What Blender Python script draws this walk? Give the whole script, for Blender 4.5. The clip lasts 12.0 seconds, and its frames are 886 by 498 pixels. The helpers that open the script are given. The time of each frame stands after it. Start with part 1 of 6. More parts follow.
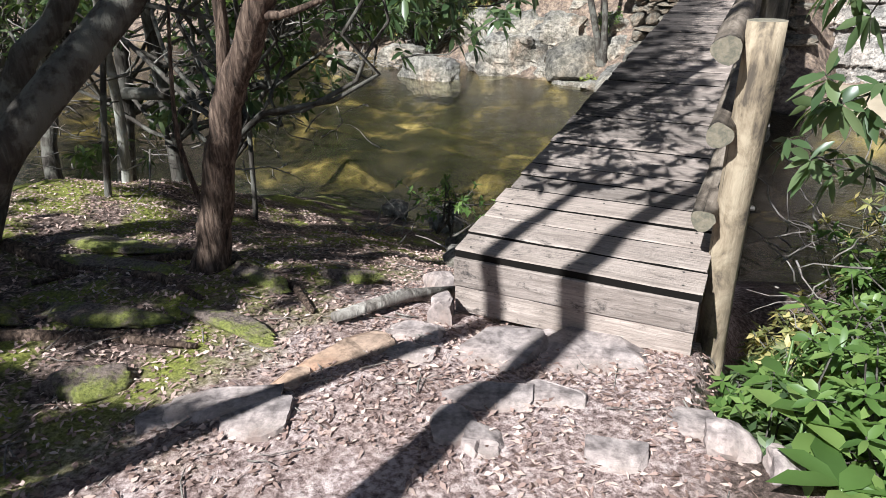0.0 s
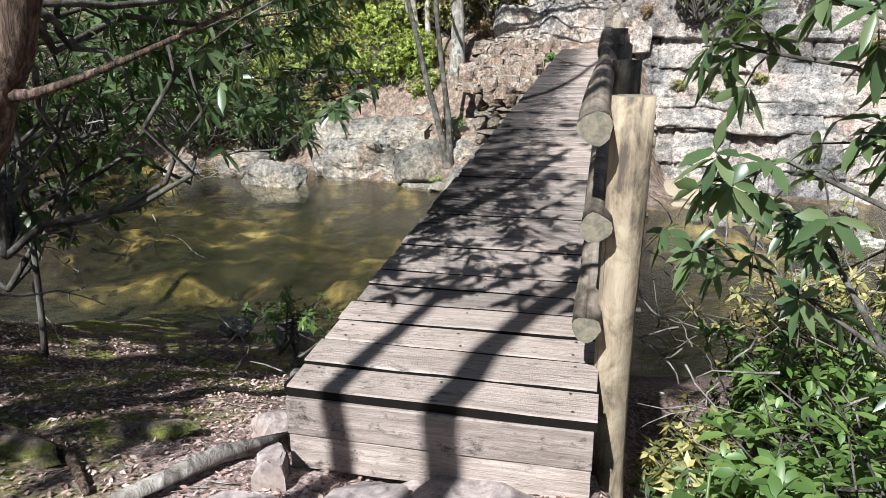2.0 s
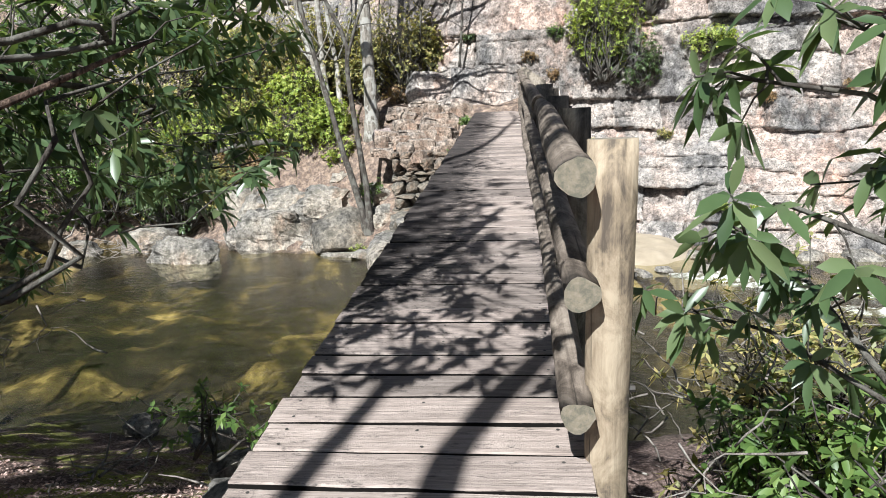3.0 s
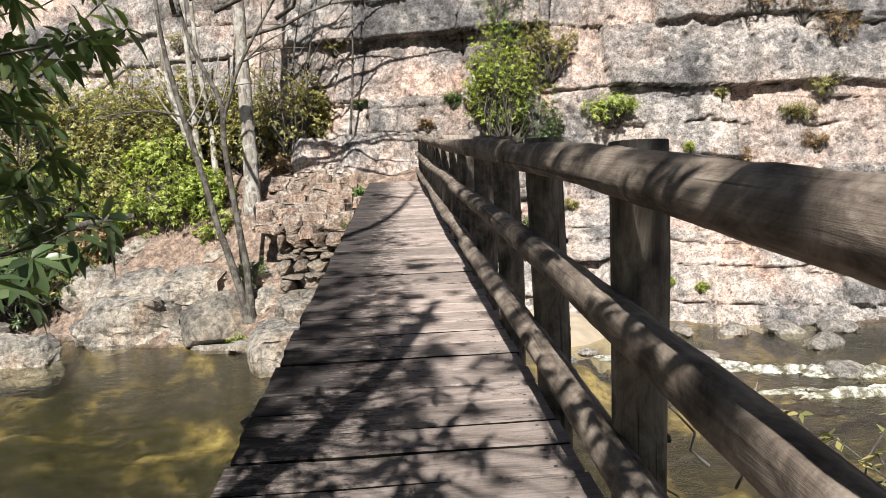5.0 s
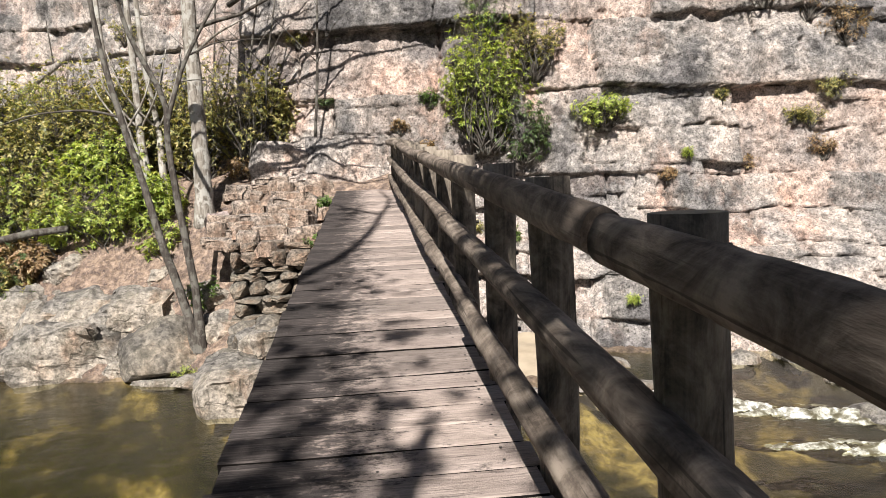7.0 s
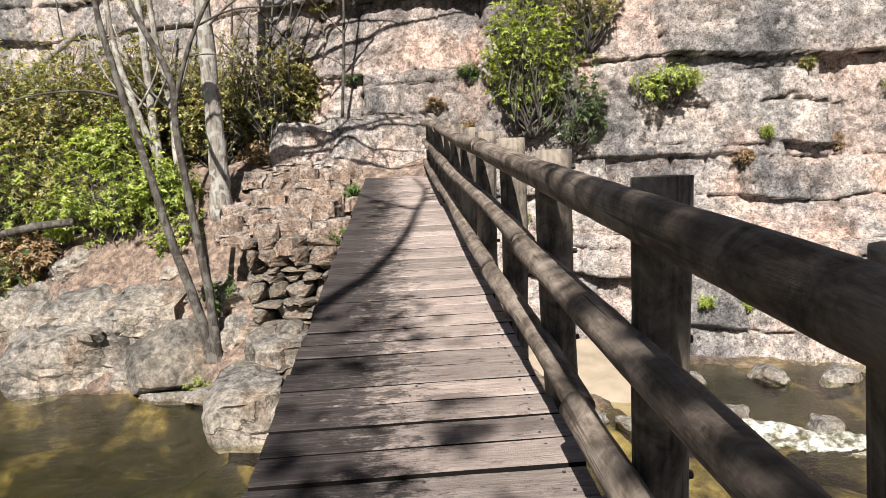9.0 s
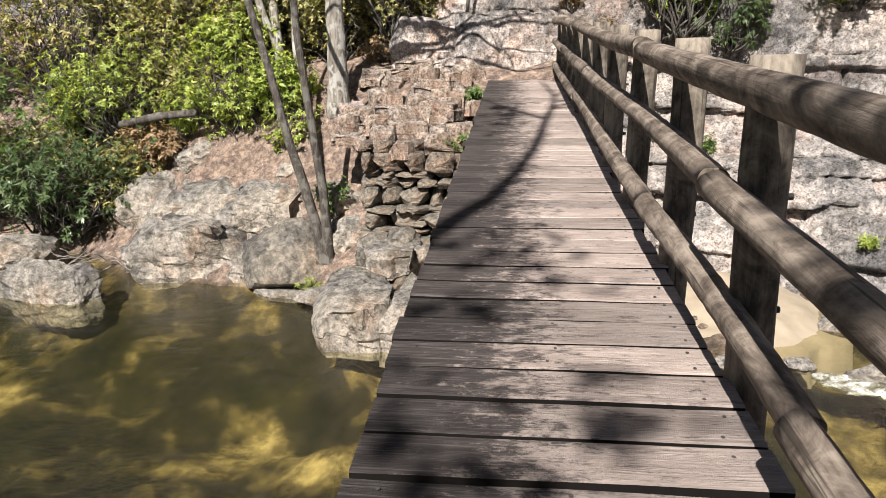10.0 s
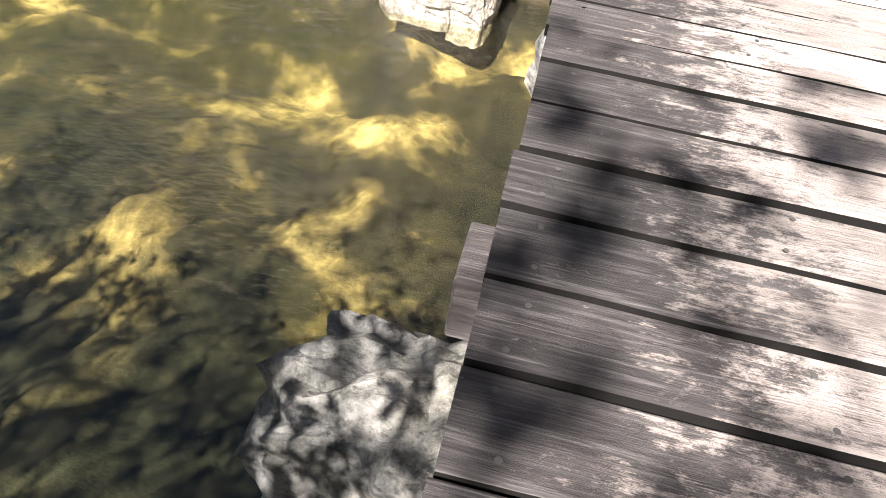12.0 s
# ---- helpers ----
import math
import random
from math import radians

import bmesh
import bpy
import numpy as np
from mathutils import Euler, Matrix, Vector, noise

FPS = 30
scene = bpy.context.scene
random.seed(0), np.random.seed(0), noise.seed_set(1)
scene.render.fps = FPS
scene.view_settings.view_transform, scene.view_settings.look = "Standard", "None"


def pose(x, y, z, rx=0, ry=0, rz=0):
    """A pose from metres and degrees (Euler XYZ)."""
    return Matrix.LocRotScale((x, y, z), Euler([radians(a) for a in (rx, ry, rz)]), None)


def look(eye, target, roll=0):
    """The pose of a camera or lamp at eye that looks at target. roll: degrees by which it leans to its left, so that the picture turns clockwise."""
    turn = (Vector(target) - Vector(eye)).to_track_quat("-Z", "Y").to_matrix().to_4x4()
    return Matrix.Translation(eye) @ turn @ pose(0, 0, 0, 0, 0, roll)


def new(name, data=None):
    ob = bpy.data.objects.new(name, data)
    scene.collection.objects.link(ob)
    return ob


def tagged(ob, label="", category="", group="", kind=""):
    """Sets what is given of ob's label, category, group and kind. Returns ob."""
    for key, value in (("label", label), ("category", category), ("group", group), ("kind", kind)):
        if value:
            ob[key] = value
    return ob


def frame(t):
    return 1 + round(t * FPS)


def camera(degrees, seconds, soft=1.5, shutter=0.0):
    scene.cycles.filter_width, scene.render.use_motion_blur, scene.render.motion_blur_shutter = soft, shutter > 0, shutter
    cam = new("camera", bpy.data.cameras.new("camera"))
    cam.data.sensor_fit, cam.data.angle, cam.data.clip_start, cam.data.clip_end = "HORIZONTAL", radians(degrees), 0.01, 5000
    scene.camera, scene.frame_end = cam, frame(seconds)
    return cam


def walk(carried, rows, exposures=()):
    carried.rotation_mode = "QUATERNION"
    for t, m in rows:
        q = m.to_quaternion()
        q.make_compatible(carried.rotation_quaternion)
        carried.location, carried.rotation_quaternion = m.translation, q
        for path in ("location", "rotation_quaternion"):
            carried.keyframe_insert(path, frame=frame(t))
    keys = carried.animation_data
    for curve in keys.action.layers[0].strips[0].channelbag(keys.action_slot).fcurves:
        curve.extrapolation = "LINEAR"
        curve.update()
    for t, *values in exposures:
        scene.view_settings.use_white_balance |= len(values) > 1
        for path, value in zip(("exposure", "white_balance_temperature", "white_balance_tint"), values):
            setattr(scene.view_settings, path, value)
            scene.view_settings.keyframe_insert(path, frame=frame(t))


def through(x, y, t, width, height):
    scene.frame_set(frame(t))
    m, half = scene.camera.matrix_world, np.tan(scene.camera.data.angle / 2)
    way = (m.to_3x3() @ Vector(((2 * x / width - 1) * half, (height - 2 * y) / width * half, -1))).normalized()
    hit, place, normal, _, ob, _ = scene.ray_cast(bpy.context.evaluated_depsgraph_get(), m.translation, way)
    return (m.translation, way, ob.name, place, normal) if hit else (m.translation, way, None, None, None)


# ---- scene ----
cam = camera(66.5, 12.0, soft=0.7)
# seconds, eye x, y, z, yaw to the left, pitch up, roll
PATH = [
    (0, 0.734, -2.858, 1.432, 26.17, -24.60, -1.30),
    (0.5, 0.639, -2.749, 1.349, 22.29, -21.50, -0.69),
    (1, 0.534, -2.561, 1.294, 18.46, -19.61, -0.37),
    (1.5, 0.506, -2.344, 1.297, 16.16, -18.35, -0.28),
    (2, 0.572, -2.222, 1.250, 13.41, -16.07, -0.49),
    (2.5, 0.439, -2.082, 1.190, 10.20, -13.66, -1.31),
    (3, 0.361, -1.800, 1.175, 6.19, -10.73, -2.26),
    (3.5, 0.212, -1.557, 1.113, 2.37, -8.55, -3.83),
    (3.7, 0.174, -1.420, 1.109, 0.86, -7.93, -3.76),
    (5.3, 0.011, 0.183, 1.105, -3.93, -4.68, -2.34),
    (5.5, 0.010, 0.343, 1.122, -3.96, -4.60, -2.26),
    (6, -0.075, 0.779, 1.276, -4.31, -4.87, -2.19),
    (6.5, -0.044, 1.081, 1.350, -5.21, -5.22, -2.19),
    (7, 0.009, 1.471, 1.379, -6.33, -5.36, -2.37),
    (7.2, 0.003, 1.650, 1.398, -6.74, -5.41, -2.41),
    (8.8, -0.015, 2.878, 1.547, -4.91, -6.31, -3.03),
    (9, -0.022, 3.026, 1.528, -3.65, -7.06, -2.77),
    (9.5, -0.063, 3.363, 1.529, 0.59, -9.95, -1.86),
    (10, -0.153, 3.665, 1.537, 5.96, -14.82, -0.66),
    (10.5, -0.275, 3.848, 1.486, 10.53, -20.78, 0.69),
    (11, -0.462, 3.906, 1.438, 12.44, -28.79, 2.82),
    (11.5, -0.560, 3.954, 1.318, 9.51, -36.18, 6.62),
    (12, -0.585, 3.945, 1.264, 6.26, -40.88, 9.34),
]


def carried_pose(x, y, z, yaw, pitch, roll):
    a, b = radians(yaw), radians(pitch)
    ahead = Vector((-math.sin(a) * math.cos(b), math.cos(a) * math.cos(b), math.sin(b)))
    eye = Vector((x, y, z))
    return look(eye, eye + ahead, roll)


EXPOSURES = [(0, 1.18, 5950, 3), (3.5, 1.18, 6000, 4), (5.5, 1.14, 6650, 8), (9.5, 1.08, 6650, 9), (10.5, 1.22, 6600, 9), (11.3, 1.75, 6250, 7), (12, 2.55, 6300, 8)]
walk(cam, [(t, carried_pose(*p)) for t, *p in PATH], EXPOSURES)

# ---------------------------------------------------------------- light
SUN_FROM = Vector((-0.175, -0.73, 0.80)).normalized()
world = bpy.data.worlds.new("world")
scene.world = world
world.use_nodes = True
wn = world.node_tree.nodes
sky = wn.new("ShaderNodeTexSky")
sky.sky_type = "NISHITA"
sky.sun_disc = False
sky.sun_elevation = math.asin(SUN_FROM.z)
sky.sun_rotation = math.atan2(SUN_FROM.x, SUN_FROM.y)
world.node_tree.links.new(sky.outputs[0], wn["Background"].inputs[0])
wn["Background"].inputs[1].default_value = 0.030
sun_data = bpy.data.lights.new("sun", "SUN")
sun_data.energy = 5.0
sun_data.angle = radians(0.55)
sun_data.color = (1.0, 0.975, 0.935)
sun = new("sun", sun_data)
sun.matrix_world = look(SUN_FROM * 60, (0, 0, 0))

# ---------------------------------------------------------------- materials


class Nodes:
    """A small helper to write node materials."""

    def __init__(self, name):
        self.mat = bpy.data.materials.new(name)
        self.mat.use_nodes = True
        self.tree = self.mat.node_tree
        self.bsdf = self.tree.nodes["Principled BSDF"]
        self.out = self.tree.nodes["Material Output"]
        self.pos = self.add("ShaderNodeTexCoord").outputs["Object"]

    def add(self, kind, **values):
        n = self.tree.nodes.new(kind)
        for k, v in values.items():
            n.inputs[k].default_value = v
        return n

    def link(self, a, b):
        self.tree.links.new(a, b)

    def scaled(self, sx, sy, sz):
        m = self.add("ShaderNodeMapping")
        m.inputs["Scale"].default_value = (sx, sy, sz)
        self.link(self.pos, m.inputs["Vector"])
        return m.outputs["Vector"]

    def noise(self, scale, detail=6.0, rough=0.6, vec=None, distortion=0.0):
        n = self.add("ShaderNodeTexNoise", Scale=scale, Detail=detail, Roughness=rough, Distortion=distortion)
        self.link(vec or self.pos, n.inputs["Vector"])
        return n.outputs["Fac"]

    def cells(self, scale, vec=None, feature="F1"):
        n = self.add("ShaderNodeTexVoronoi", Scale=scale)
        n.feature = feature
        self.link(vec or self.pos, n.inputs["Vector"])
        return n.outputs["Distance"]

    def ramp(self, fac, stops):
        r = self.add("ShaderNodeValToRGB")
        e = r.color_ramp.elements
        while len(e) < len(stops):
            e.new(0.5)
        for el, (p, c) in zip(e, stops):
            el.position = p
            el.color = (*c, 1) if len(c) == 3 else c
        self.link(fac, r.inputs["Fac"])
        return r.outputs["Color"]

    def mix(self, fac, a, b, blend="MIX"):
        m = self.tree.nodes.new("ShaderNodeMix")
        m.data_type = "RGBA"
        m.blend_type = blend
        for socket, v in ((m.inputs[0], fac), (m.inputs[6], a), (m.inputs[7], b)):
            if hasattr(v, "links"):
                self.link(v, socket)
            elif isinstance(v, (int, float)):
                socket.default_value = v if socket.type == "VALUE" else (v, v, v, 1)
            else:
                socket.default_value = (*v, 1)
        return m.outputs[2]

    def math(self, op, a, b=0.5):
        m = self.add("ShaderNodeMath")
        m.operation = op
        for socket, v in ((m.inputs[0], a), (m.inputs[1], b)):
            if hasattr(v, "links"):
                self.link(v, socket)
            else:
                socket.default_value = v
        return m.outputs[0]

    def color(self, c):
        self.link(c, self.bsdf.inputs["Base Color"]) if hasattr(c, "links") else setattr(self.bsdf.inputs["Base Color"], "default_value", (*c, 1))
        return self

    def rough(self, r):
        if hasattr(r, "links"):
            self.link(r, self.bsdf.inputs["Roughness"])
        else:
            self.bsdf.inputs["Roughness"].default_value = r
        return self

    def bump(self, height, strength=0.5, distance=0.02):
        b = self.add("ShaderNodeBump", Strength=strength, Distance=distance)
        self.link(height, b.inputs["Height"])
        self.link(b.outputs["Normal"], self.bsdf.inputs["Normal"])
        return self

    def shine(self, v):
        self.bsdf.inputs["Specular IOR Level"].default_value = v
        return self

    def island(self):
        return self.add("ShaderNodeNewGeometry").outputs["Random Per Island"]

    def each(self):
        return self.add("ShaderNodeObjectInfo").outputs["Random"]


def rock_material(name, light, mid, dark, stain, warm, relief=1.0, crack=0.9, speckle=1.0, mottled=0.85):
    n = Nodes(name)
    big = n.noise(0.55, 5, 0.6)
    fine = n.noise(9.0, 8, 0.75)
    streak = n.noise(1.0, 6, 0.7, n.scaled(1.8, 1.8, 0.35))
    base = n.ramp(fine, [(0.30, dark), (0.44, mid), (0.60, light)])
    base = n.mix(n.ramp(big, [(0.42, (0, 0, 0)), (0.62, (1, 1, 1))]), base, warm, "MULTIPLY")
    lich = n.ramp(n.noise(2.6, 9, 0.8), [(0.50, (0, 0, 0)), (0.56, (1, 1, 1))])
    base = n.mix(n.math("MULTIPLY", lich, 0.6), base, stain)
    dirt = n.ramp(streak, [(0.54, (0, 0, 0)), (0.66, (1, 1, 1))])
    base = n.mix(n.math("MULTIPLY", dirt, 0.6), base, dark)
    spots = n.ramp(n.noise(30.0, 5, 0.7), [(0.36, (0.30, 0.29, 0.28)), (0.47, (1, 1, 1)), (0.62, (1.25, 1.25, 1.25))])
    base = n.mix(speckle, base, spots, "MULTIPLY")
    shade = n.ramp(n.noise(0.55, 7, 0.68), [(0.40, (0.40, 0.395, 0.41)), (0.49, (0.86, 0.85, 0.84)), (0.56, (1.02, 1.0, 0.98)), (0.66, (1.25, 1.21, 1.17))])
    base = n.mix(1.0, base, shade, "MULTIPLY")
    mottle = n.ramp(n.noise(4.2, 10, 0.82), [(0.40, (0.34, 0.33, 0.33)), (0.47, (0.92, 0.92, 0.92)), (0.60, (1.12, 1.11, 1.10))])
    base = n.mix(mottled, base, mottle, "MULTIPLY")
    rust = n.ramp(n.noise(0.9, 7, 0.7, n.scaled(1.0, 1.0, 0.6)), [(0.56, (0, 0, 0)), (0.68, (0.55, 0.55, 0.55))])
    base = n.mix(rust, base, n.mix(1.0, base, (1.12, 0.80, 0.66), "MULTIPLY"))
    # thin joints that wander over the stone
    drift = n.add("ShaderNodeTexNoise", Scale=1.4, Detail=5.0, Roughness=0.65)
    n.link(n.pos, drift.inputs["Vector"])
    push = n.add("ShaderNodeVectorMath")
    push.operation = "MULTIPLY_ADD"
    n.link(drift.outputs["Color"], push.inputs[0])
    push.inputs[1].default_value = (1.1, 1.1, 0.8)
    n.link(n.scaled(0.75, 0.75, 1.25), push.inputs[2])
    joint = n.cells(0.9, push.outputs[0], "DISTANCE_TO_EDGE")
    line = n.ramp(joint, [(0.006, (1, 1, 1)), (0.022, (0, 0, 0))])
    some = n.ramp(n.noise(0.8, 3, 0.5), [(0.48, (0, 0, 0)), (0.56, (1, 1, 1))])
    line = n.math("MULTIPLY", n.math("MULTIPLY", line, some), crack)
    base = n.mix(line, base, (0.022, 0.02, 0.018))
    n.color(base).rough(0.9).shine(0.25)
    h = n.math("ADD", n.math("MULTIPLY", n.noise(22, 8, 0.75), 0.5), n.math("MULTIPLY", n.noise(4.5, 6, 0.65), 1.0))
    h = n.math("SUBTRACT", h, n.math("MULTIPLY", line, 0.7))
    n.bump(h, relief, 0.06 * relief)
    return n.mat


CLIFF = rock_material("cliff_rock", (0.49, 0.455, 0.43), (0.31, 0.285, 0.27), (0.07, 0.063, 0.06), (0.13, 0.12, 0.112), (0.97, 0.87, 0.82), 1.0, 0.15)
BOULDER = rock_material("boulder_rock", (0.37, 0.342, 0.31), (0.24, 0.22, 0.197), (0.06, 0.053, 0.044), (0.10, 0.092, 0.073), (1.0, 0.94, 0.88), 1.0, 0.4, 0.6, 0.4)
DARKROCK = rock_material("dark_rock", (0.23, 0.21, 0.185), (0.14, 0.126, 0.11), (0.045, 0.04, 0.034), (0.07, 0.065, 0.053), (1.0, 0.92, 0.84), 0.7, 0.3, 0.4, 0.35)
WALLSTONE = rock_material("wall_stone", (0.30, 0.255, 0.22), (0.18, 0.153, 0.13), (0.045, 0.039, 0.033), (0.09, 0.08, 0.066), (0.95, 0.84, 0.75), 1.0, 0.5)
TANSTONE = rock_material("tan_stone", (0.46, 0.395, 0.345), (0.30, 0.255, 0.22), (0.06, 0.05, 0.042), (0.12, 0.10, 0.083), (1.0, 0.86, 0.78), 1.0, 0.5)
SLAB = rock_material("path_slab", (0.46, 0.39, 0.375), (0.33, 0.275, 0.265), (0.15, 0.12, 0.11), (0.25, 0.21, 0.195), (1.0, 0.90, 0.87), 0.4, 0.15, 0.35, 0.25)


def deck_material():
    n = Nodes("weathered_shaded_deck_board")
    shift = n.add("ShaderNodeVectorMath")
    shift.operation = "MULTIPLY_ADD"
    n.link(n.each(), shift.inputs[0])
    shift.inputs[1].default_value = (37.0, 23.0, 11.0)
    n.link(n.pos, shift.inputs[2])
    own, n.pos = n.pos, shift.outputs[0]
    grain = n.noise(1.0, 9, 0.75, n.scaled(3.0, 95, 40), 0.4)
    blotch = n.noise(1.0, 10, 0.8, n.scaled(9, 17, 10))
    big = n.noise(1.0, 5, 0.65, n.scaled(2.4, 5, 1))
    base = n.ramp(grain, [(0.30, (0.19, 0.166, 0.153)), (0.46, (0.30, 0.262, 0.243)), (0.66, (0.47, 0.415, 0.389))])
    base = n.mix(n.ramp(big, [(0.35, (0, 0, 0)), (0.62, (1, 1, 1))]), n.mix(0.55, base, (0.52, 0.50, 0.485), "MULTIPLY"), base)
    base = n.mix(n.ramp(blotch, [(0.57, (0, 0, 0)), (0.72, (0.4, 0.4, 0.4))]), base, (0.48, 0.43, 0.405))
    # black weathering and painted-in shade, heaviest along the unrailed side
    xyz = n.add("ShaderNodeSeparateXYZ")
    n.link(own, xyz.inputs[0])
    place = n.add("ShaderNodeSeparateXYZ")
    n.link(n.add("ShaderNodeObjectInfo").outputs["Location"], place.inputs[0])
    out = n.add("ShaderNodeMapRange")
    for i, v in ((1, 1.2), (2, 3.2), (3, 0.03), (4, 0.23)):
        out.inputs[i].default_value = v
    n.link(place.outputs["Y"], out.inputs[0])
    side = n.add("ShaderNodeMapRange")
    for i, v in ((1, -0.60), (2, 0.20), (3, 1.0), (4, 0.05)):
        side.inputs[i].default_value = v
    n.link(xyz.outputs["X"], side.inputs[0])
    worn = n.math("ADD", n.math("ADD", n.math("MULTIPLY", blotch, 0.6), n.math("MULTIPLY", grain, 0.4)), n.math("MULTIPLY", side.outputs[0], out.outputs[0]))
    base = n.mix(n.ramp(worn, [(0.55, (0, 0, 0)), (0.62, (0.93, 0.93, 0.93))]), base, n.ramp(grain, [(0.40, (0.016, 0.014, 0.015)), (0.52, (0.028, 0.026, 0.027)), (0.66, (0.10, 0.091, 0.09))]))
    dark = n.ramp(n.noise(1.0, 8, 0.8, n.scaled(5, 40, 10)), [(0.36, (0.85, 0.85, 0.85)), (0.44, (0, 0, 0))])
    base = n.mix(dark, base, (0.07, 0.06, 0.058))
    tone = n.ramp(n.each(), [(0.0, (0.66, 0.62, 0.60)), (0.5, (0.94, 0.87, 0.84)), (1.0, (1.15, 1.06, 1.01))])
    n.color(n.mix(1.0, base, tone, "MULTIPLY")).rough(0.8).shine(0.15)
    n.bump(n.math("ADD", grain, n.math("MULTIPLY", blotch, 0.8)), 0.8, 0.010)
    return n.mat


def round_wood(name, c_dark, c_mid, c_light):
    n = Nodes(name)
    grain = n.noise(1.0, 8, 0.7, n.scaled(26, 26, 1.3), 0.5)
    blot = n.noise(1.0, 7, 0.7, n.scaled(7, 7, 5), 0.6)
    base = n.ramp(n.math("ADD", n.math("MULTIPLY", grain, 0.3), n.math("MULTIPLY", blot, 0.7)), [(0.40, c_dark), (0.49, c_mid), (0.60, c_light)])
    crack = n.ramp(n.noise(1.0, 3, 0.5, n.scaled(40, 40, 0.9)), [(0.33, (1, 1, 1)), (0.37, (0, 0, 0))])
    base = n.mix(n.math("MULTIPLY", crack, 0.7), base, tuple(0.4 * v for v in c_dark))
    knot = n.ramp(n.cells(3.6, n.scaled(1, 1, 0.8)), [(0.06, (1, 1, 1)), (0.15, (0, 0, 0))])
    base = n.mix(n.math("MULTIPLY", knot, 0.85), base, tuple(0.6 * v for v in c_dark))
    n.color(base).rough(0.8).shine(0.25)
    n.bump(n.math("ADD", grain, blot), 0.6, 0.012)
    return n.mat


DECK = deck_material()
# darker copy of the post wood, with the farther posts' shade in its colour
SHADEPOST = round_wood("shaded_post_wood", (0.045, 0.037, 0.03), (0.12, 0.098, 0.078), (0.24, 0.20, 0.16))
POSTWOOD = round_wood("post_wood", (0.09, 0.07, 0.055), (0.24, 0.183, 0.128), (0.37, 0.295, 0.215))
RAILWOOD = round_wood("rail_wood", (0.05, 0.038, 0.03), (0.135, 0.106, 0.086), (0.27, 0.22, 0.18))


def end_grain():
    n = Nodes("end_grain")
    w = n.add("ShaderNodeTexWave", Scale=16.0, Distortion=2.5, Detail=3.0)
    w.wave_type = "RINGS"
    w.rings_direction = "Z"
    n.link(n.pos, w.inputs["Vector"])
    base = n.ramp(w.outputs["Fac"], [(0.2, (0.20, 0.165, 0.12)), (0.8, (0.225, 0.185, 0.14))])
    n.color(n.mix(n.ramp(n.noise(22, 7, 0.75), [(0.42, (0, 0, 0)), (0.6, (1, 1, 1))]), base, (0.11, 0.10, 0.075))).rough(0.85)
    return n.mat


ENDGRAIN = end_grain()


def plain(name, c, rough=0.6, metal=0.0):
    n = Nodes(name)
    n.color(n.mix(n.noise(40, 5, 0.7), c, tuple(0.5 * v for v in c))).rough(rough)
    n.bsdf.inputs["Metallic"].default_value = metal
    return n.mat


# near-black plank sides: grime, and the shade of the gaps put into colour
EDGE = plain("gap_shade_board_edge", (0.014, 0.012, 0.011), 0.95)
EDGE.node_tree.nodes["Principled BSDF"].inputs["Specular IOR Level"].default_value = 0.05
NAIL = plain("rusty_nail", (0.05, 0.042, 0.037), 0.75, 0.0)


def bark_material(name, c_dark, c_mid, c_light, ridge=26.0, patch=None):
    n = Nodes(name)
    grain = n.noise(1.0, 7, 0.65, n.scaled(ridge, ridge, ridge * 0.16), 0.5)
    base = n.ramp(grain, [(0.34, c_dark), (0.50, c_mid), (0.68, c_light)])
    if patch:
        f = n.ramp(n.noise(5.5, 5, 0.6), [(0.48, (0, 0, 0)), (0.56, (1, 1, 1))])
        base = n.mix(f, base, patch)
    n.color(base).rough(0.9).shine(0.2)
    n.bump(grain, 1.0, 0.035)
    return n.mat


BARK_RED = bark_material("furrowed_bark", (0.02, 0.014, 0.011), (0.095, 0.062, 0.048), (0.25, 0.175, 0.135), 42)
BARK_GREY = bark_material("grey_bark", (0.07, 0.058, 0.048), (0.19, 0.165, 0.14), (0.33, 0.30, 0.265), 14, (0.34, 0.32, 0.29))
BARK_DARK = bark_material("dark_bark", (0.035, 0.028, 0.024), (0.06, 0.05, 0.043), (0.115, 0.10, 0.086), 20, (0.125, 0.115, 0.10))
DEADWOOD = bark_material("dead_wood", (0.09, 0.075, 0.066), (0.22, 0.19, 0.17), (0.37, 0.335, 0.305), 18)


def leaf_material(name, c1, c2, c3, through=0.35, gloss=0.45):
    n = Nodes(name)
    r = n.island()
    base = n.ramp(r, [(0.0, c1), (0.5, c2), (1.0, c3)])
    base = n.mix(n.noise(14, 3, 0.5), base, n.mix(0.5, base, (0.55, 0.6, 0.45), "MULTIPLY"))
    n.color(base).rough(gloss).shine(0.45)
    tr = n.add("ShaderNodeBsdfTranslucent")
    n.link(n.mix(1.0, base, (1.5, 1.5, 0.7), "MULTIPLY"), tr.inputs["Color"])
    m = n.add("ShaderNodeMixShader", Fac=through)
    n.link(n.bsdf.outputs[0], m.inputs[1])
    n.link(tr.outputs[0], m.inputs[2])
    n.link(m.outputs[0], n.out.inputs["Surface"])
    return n.mat


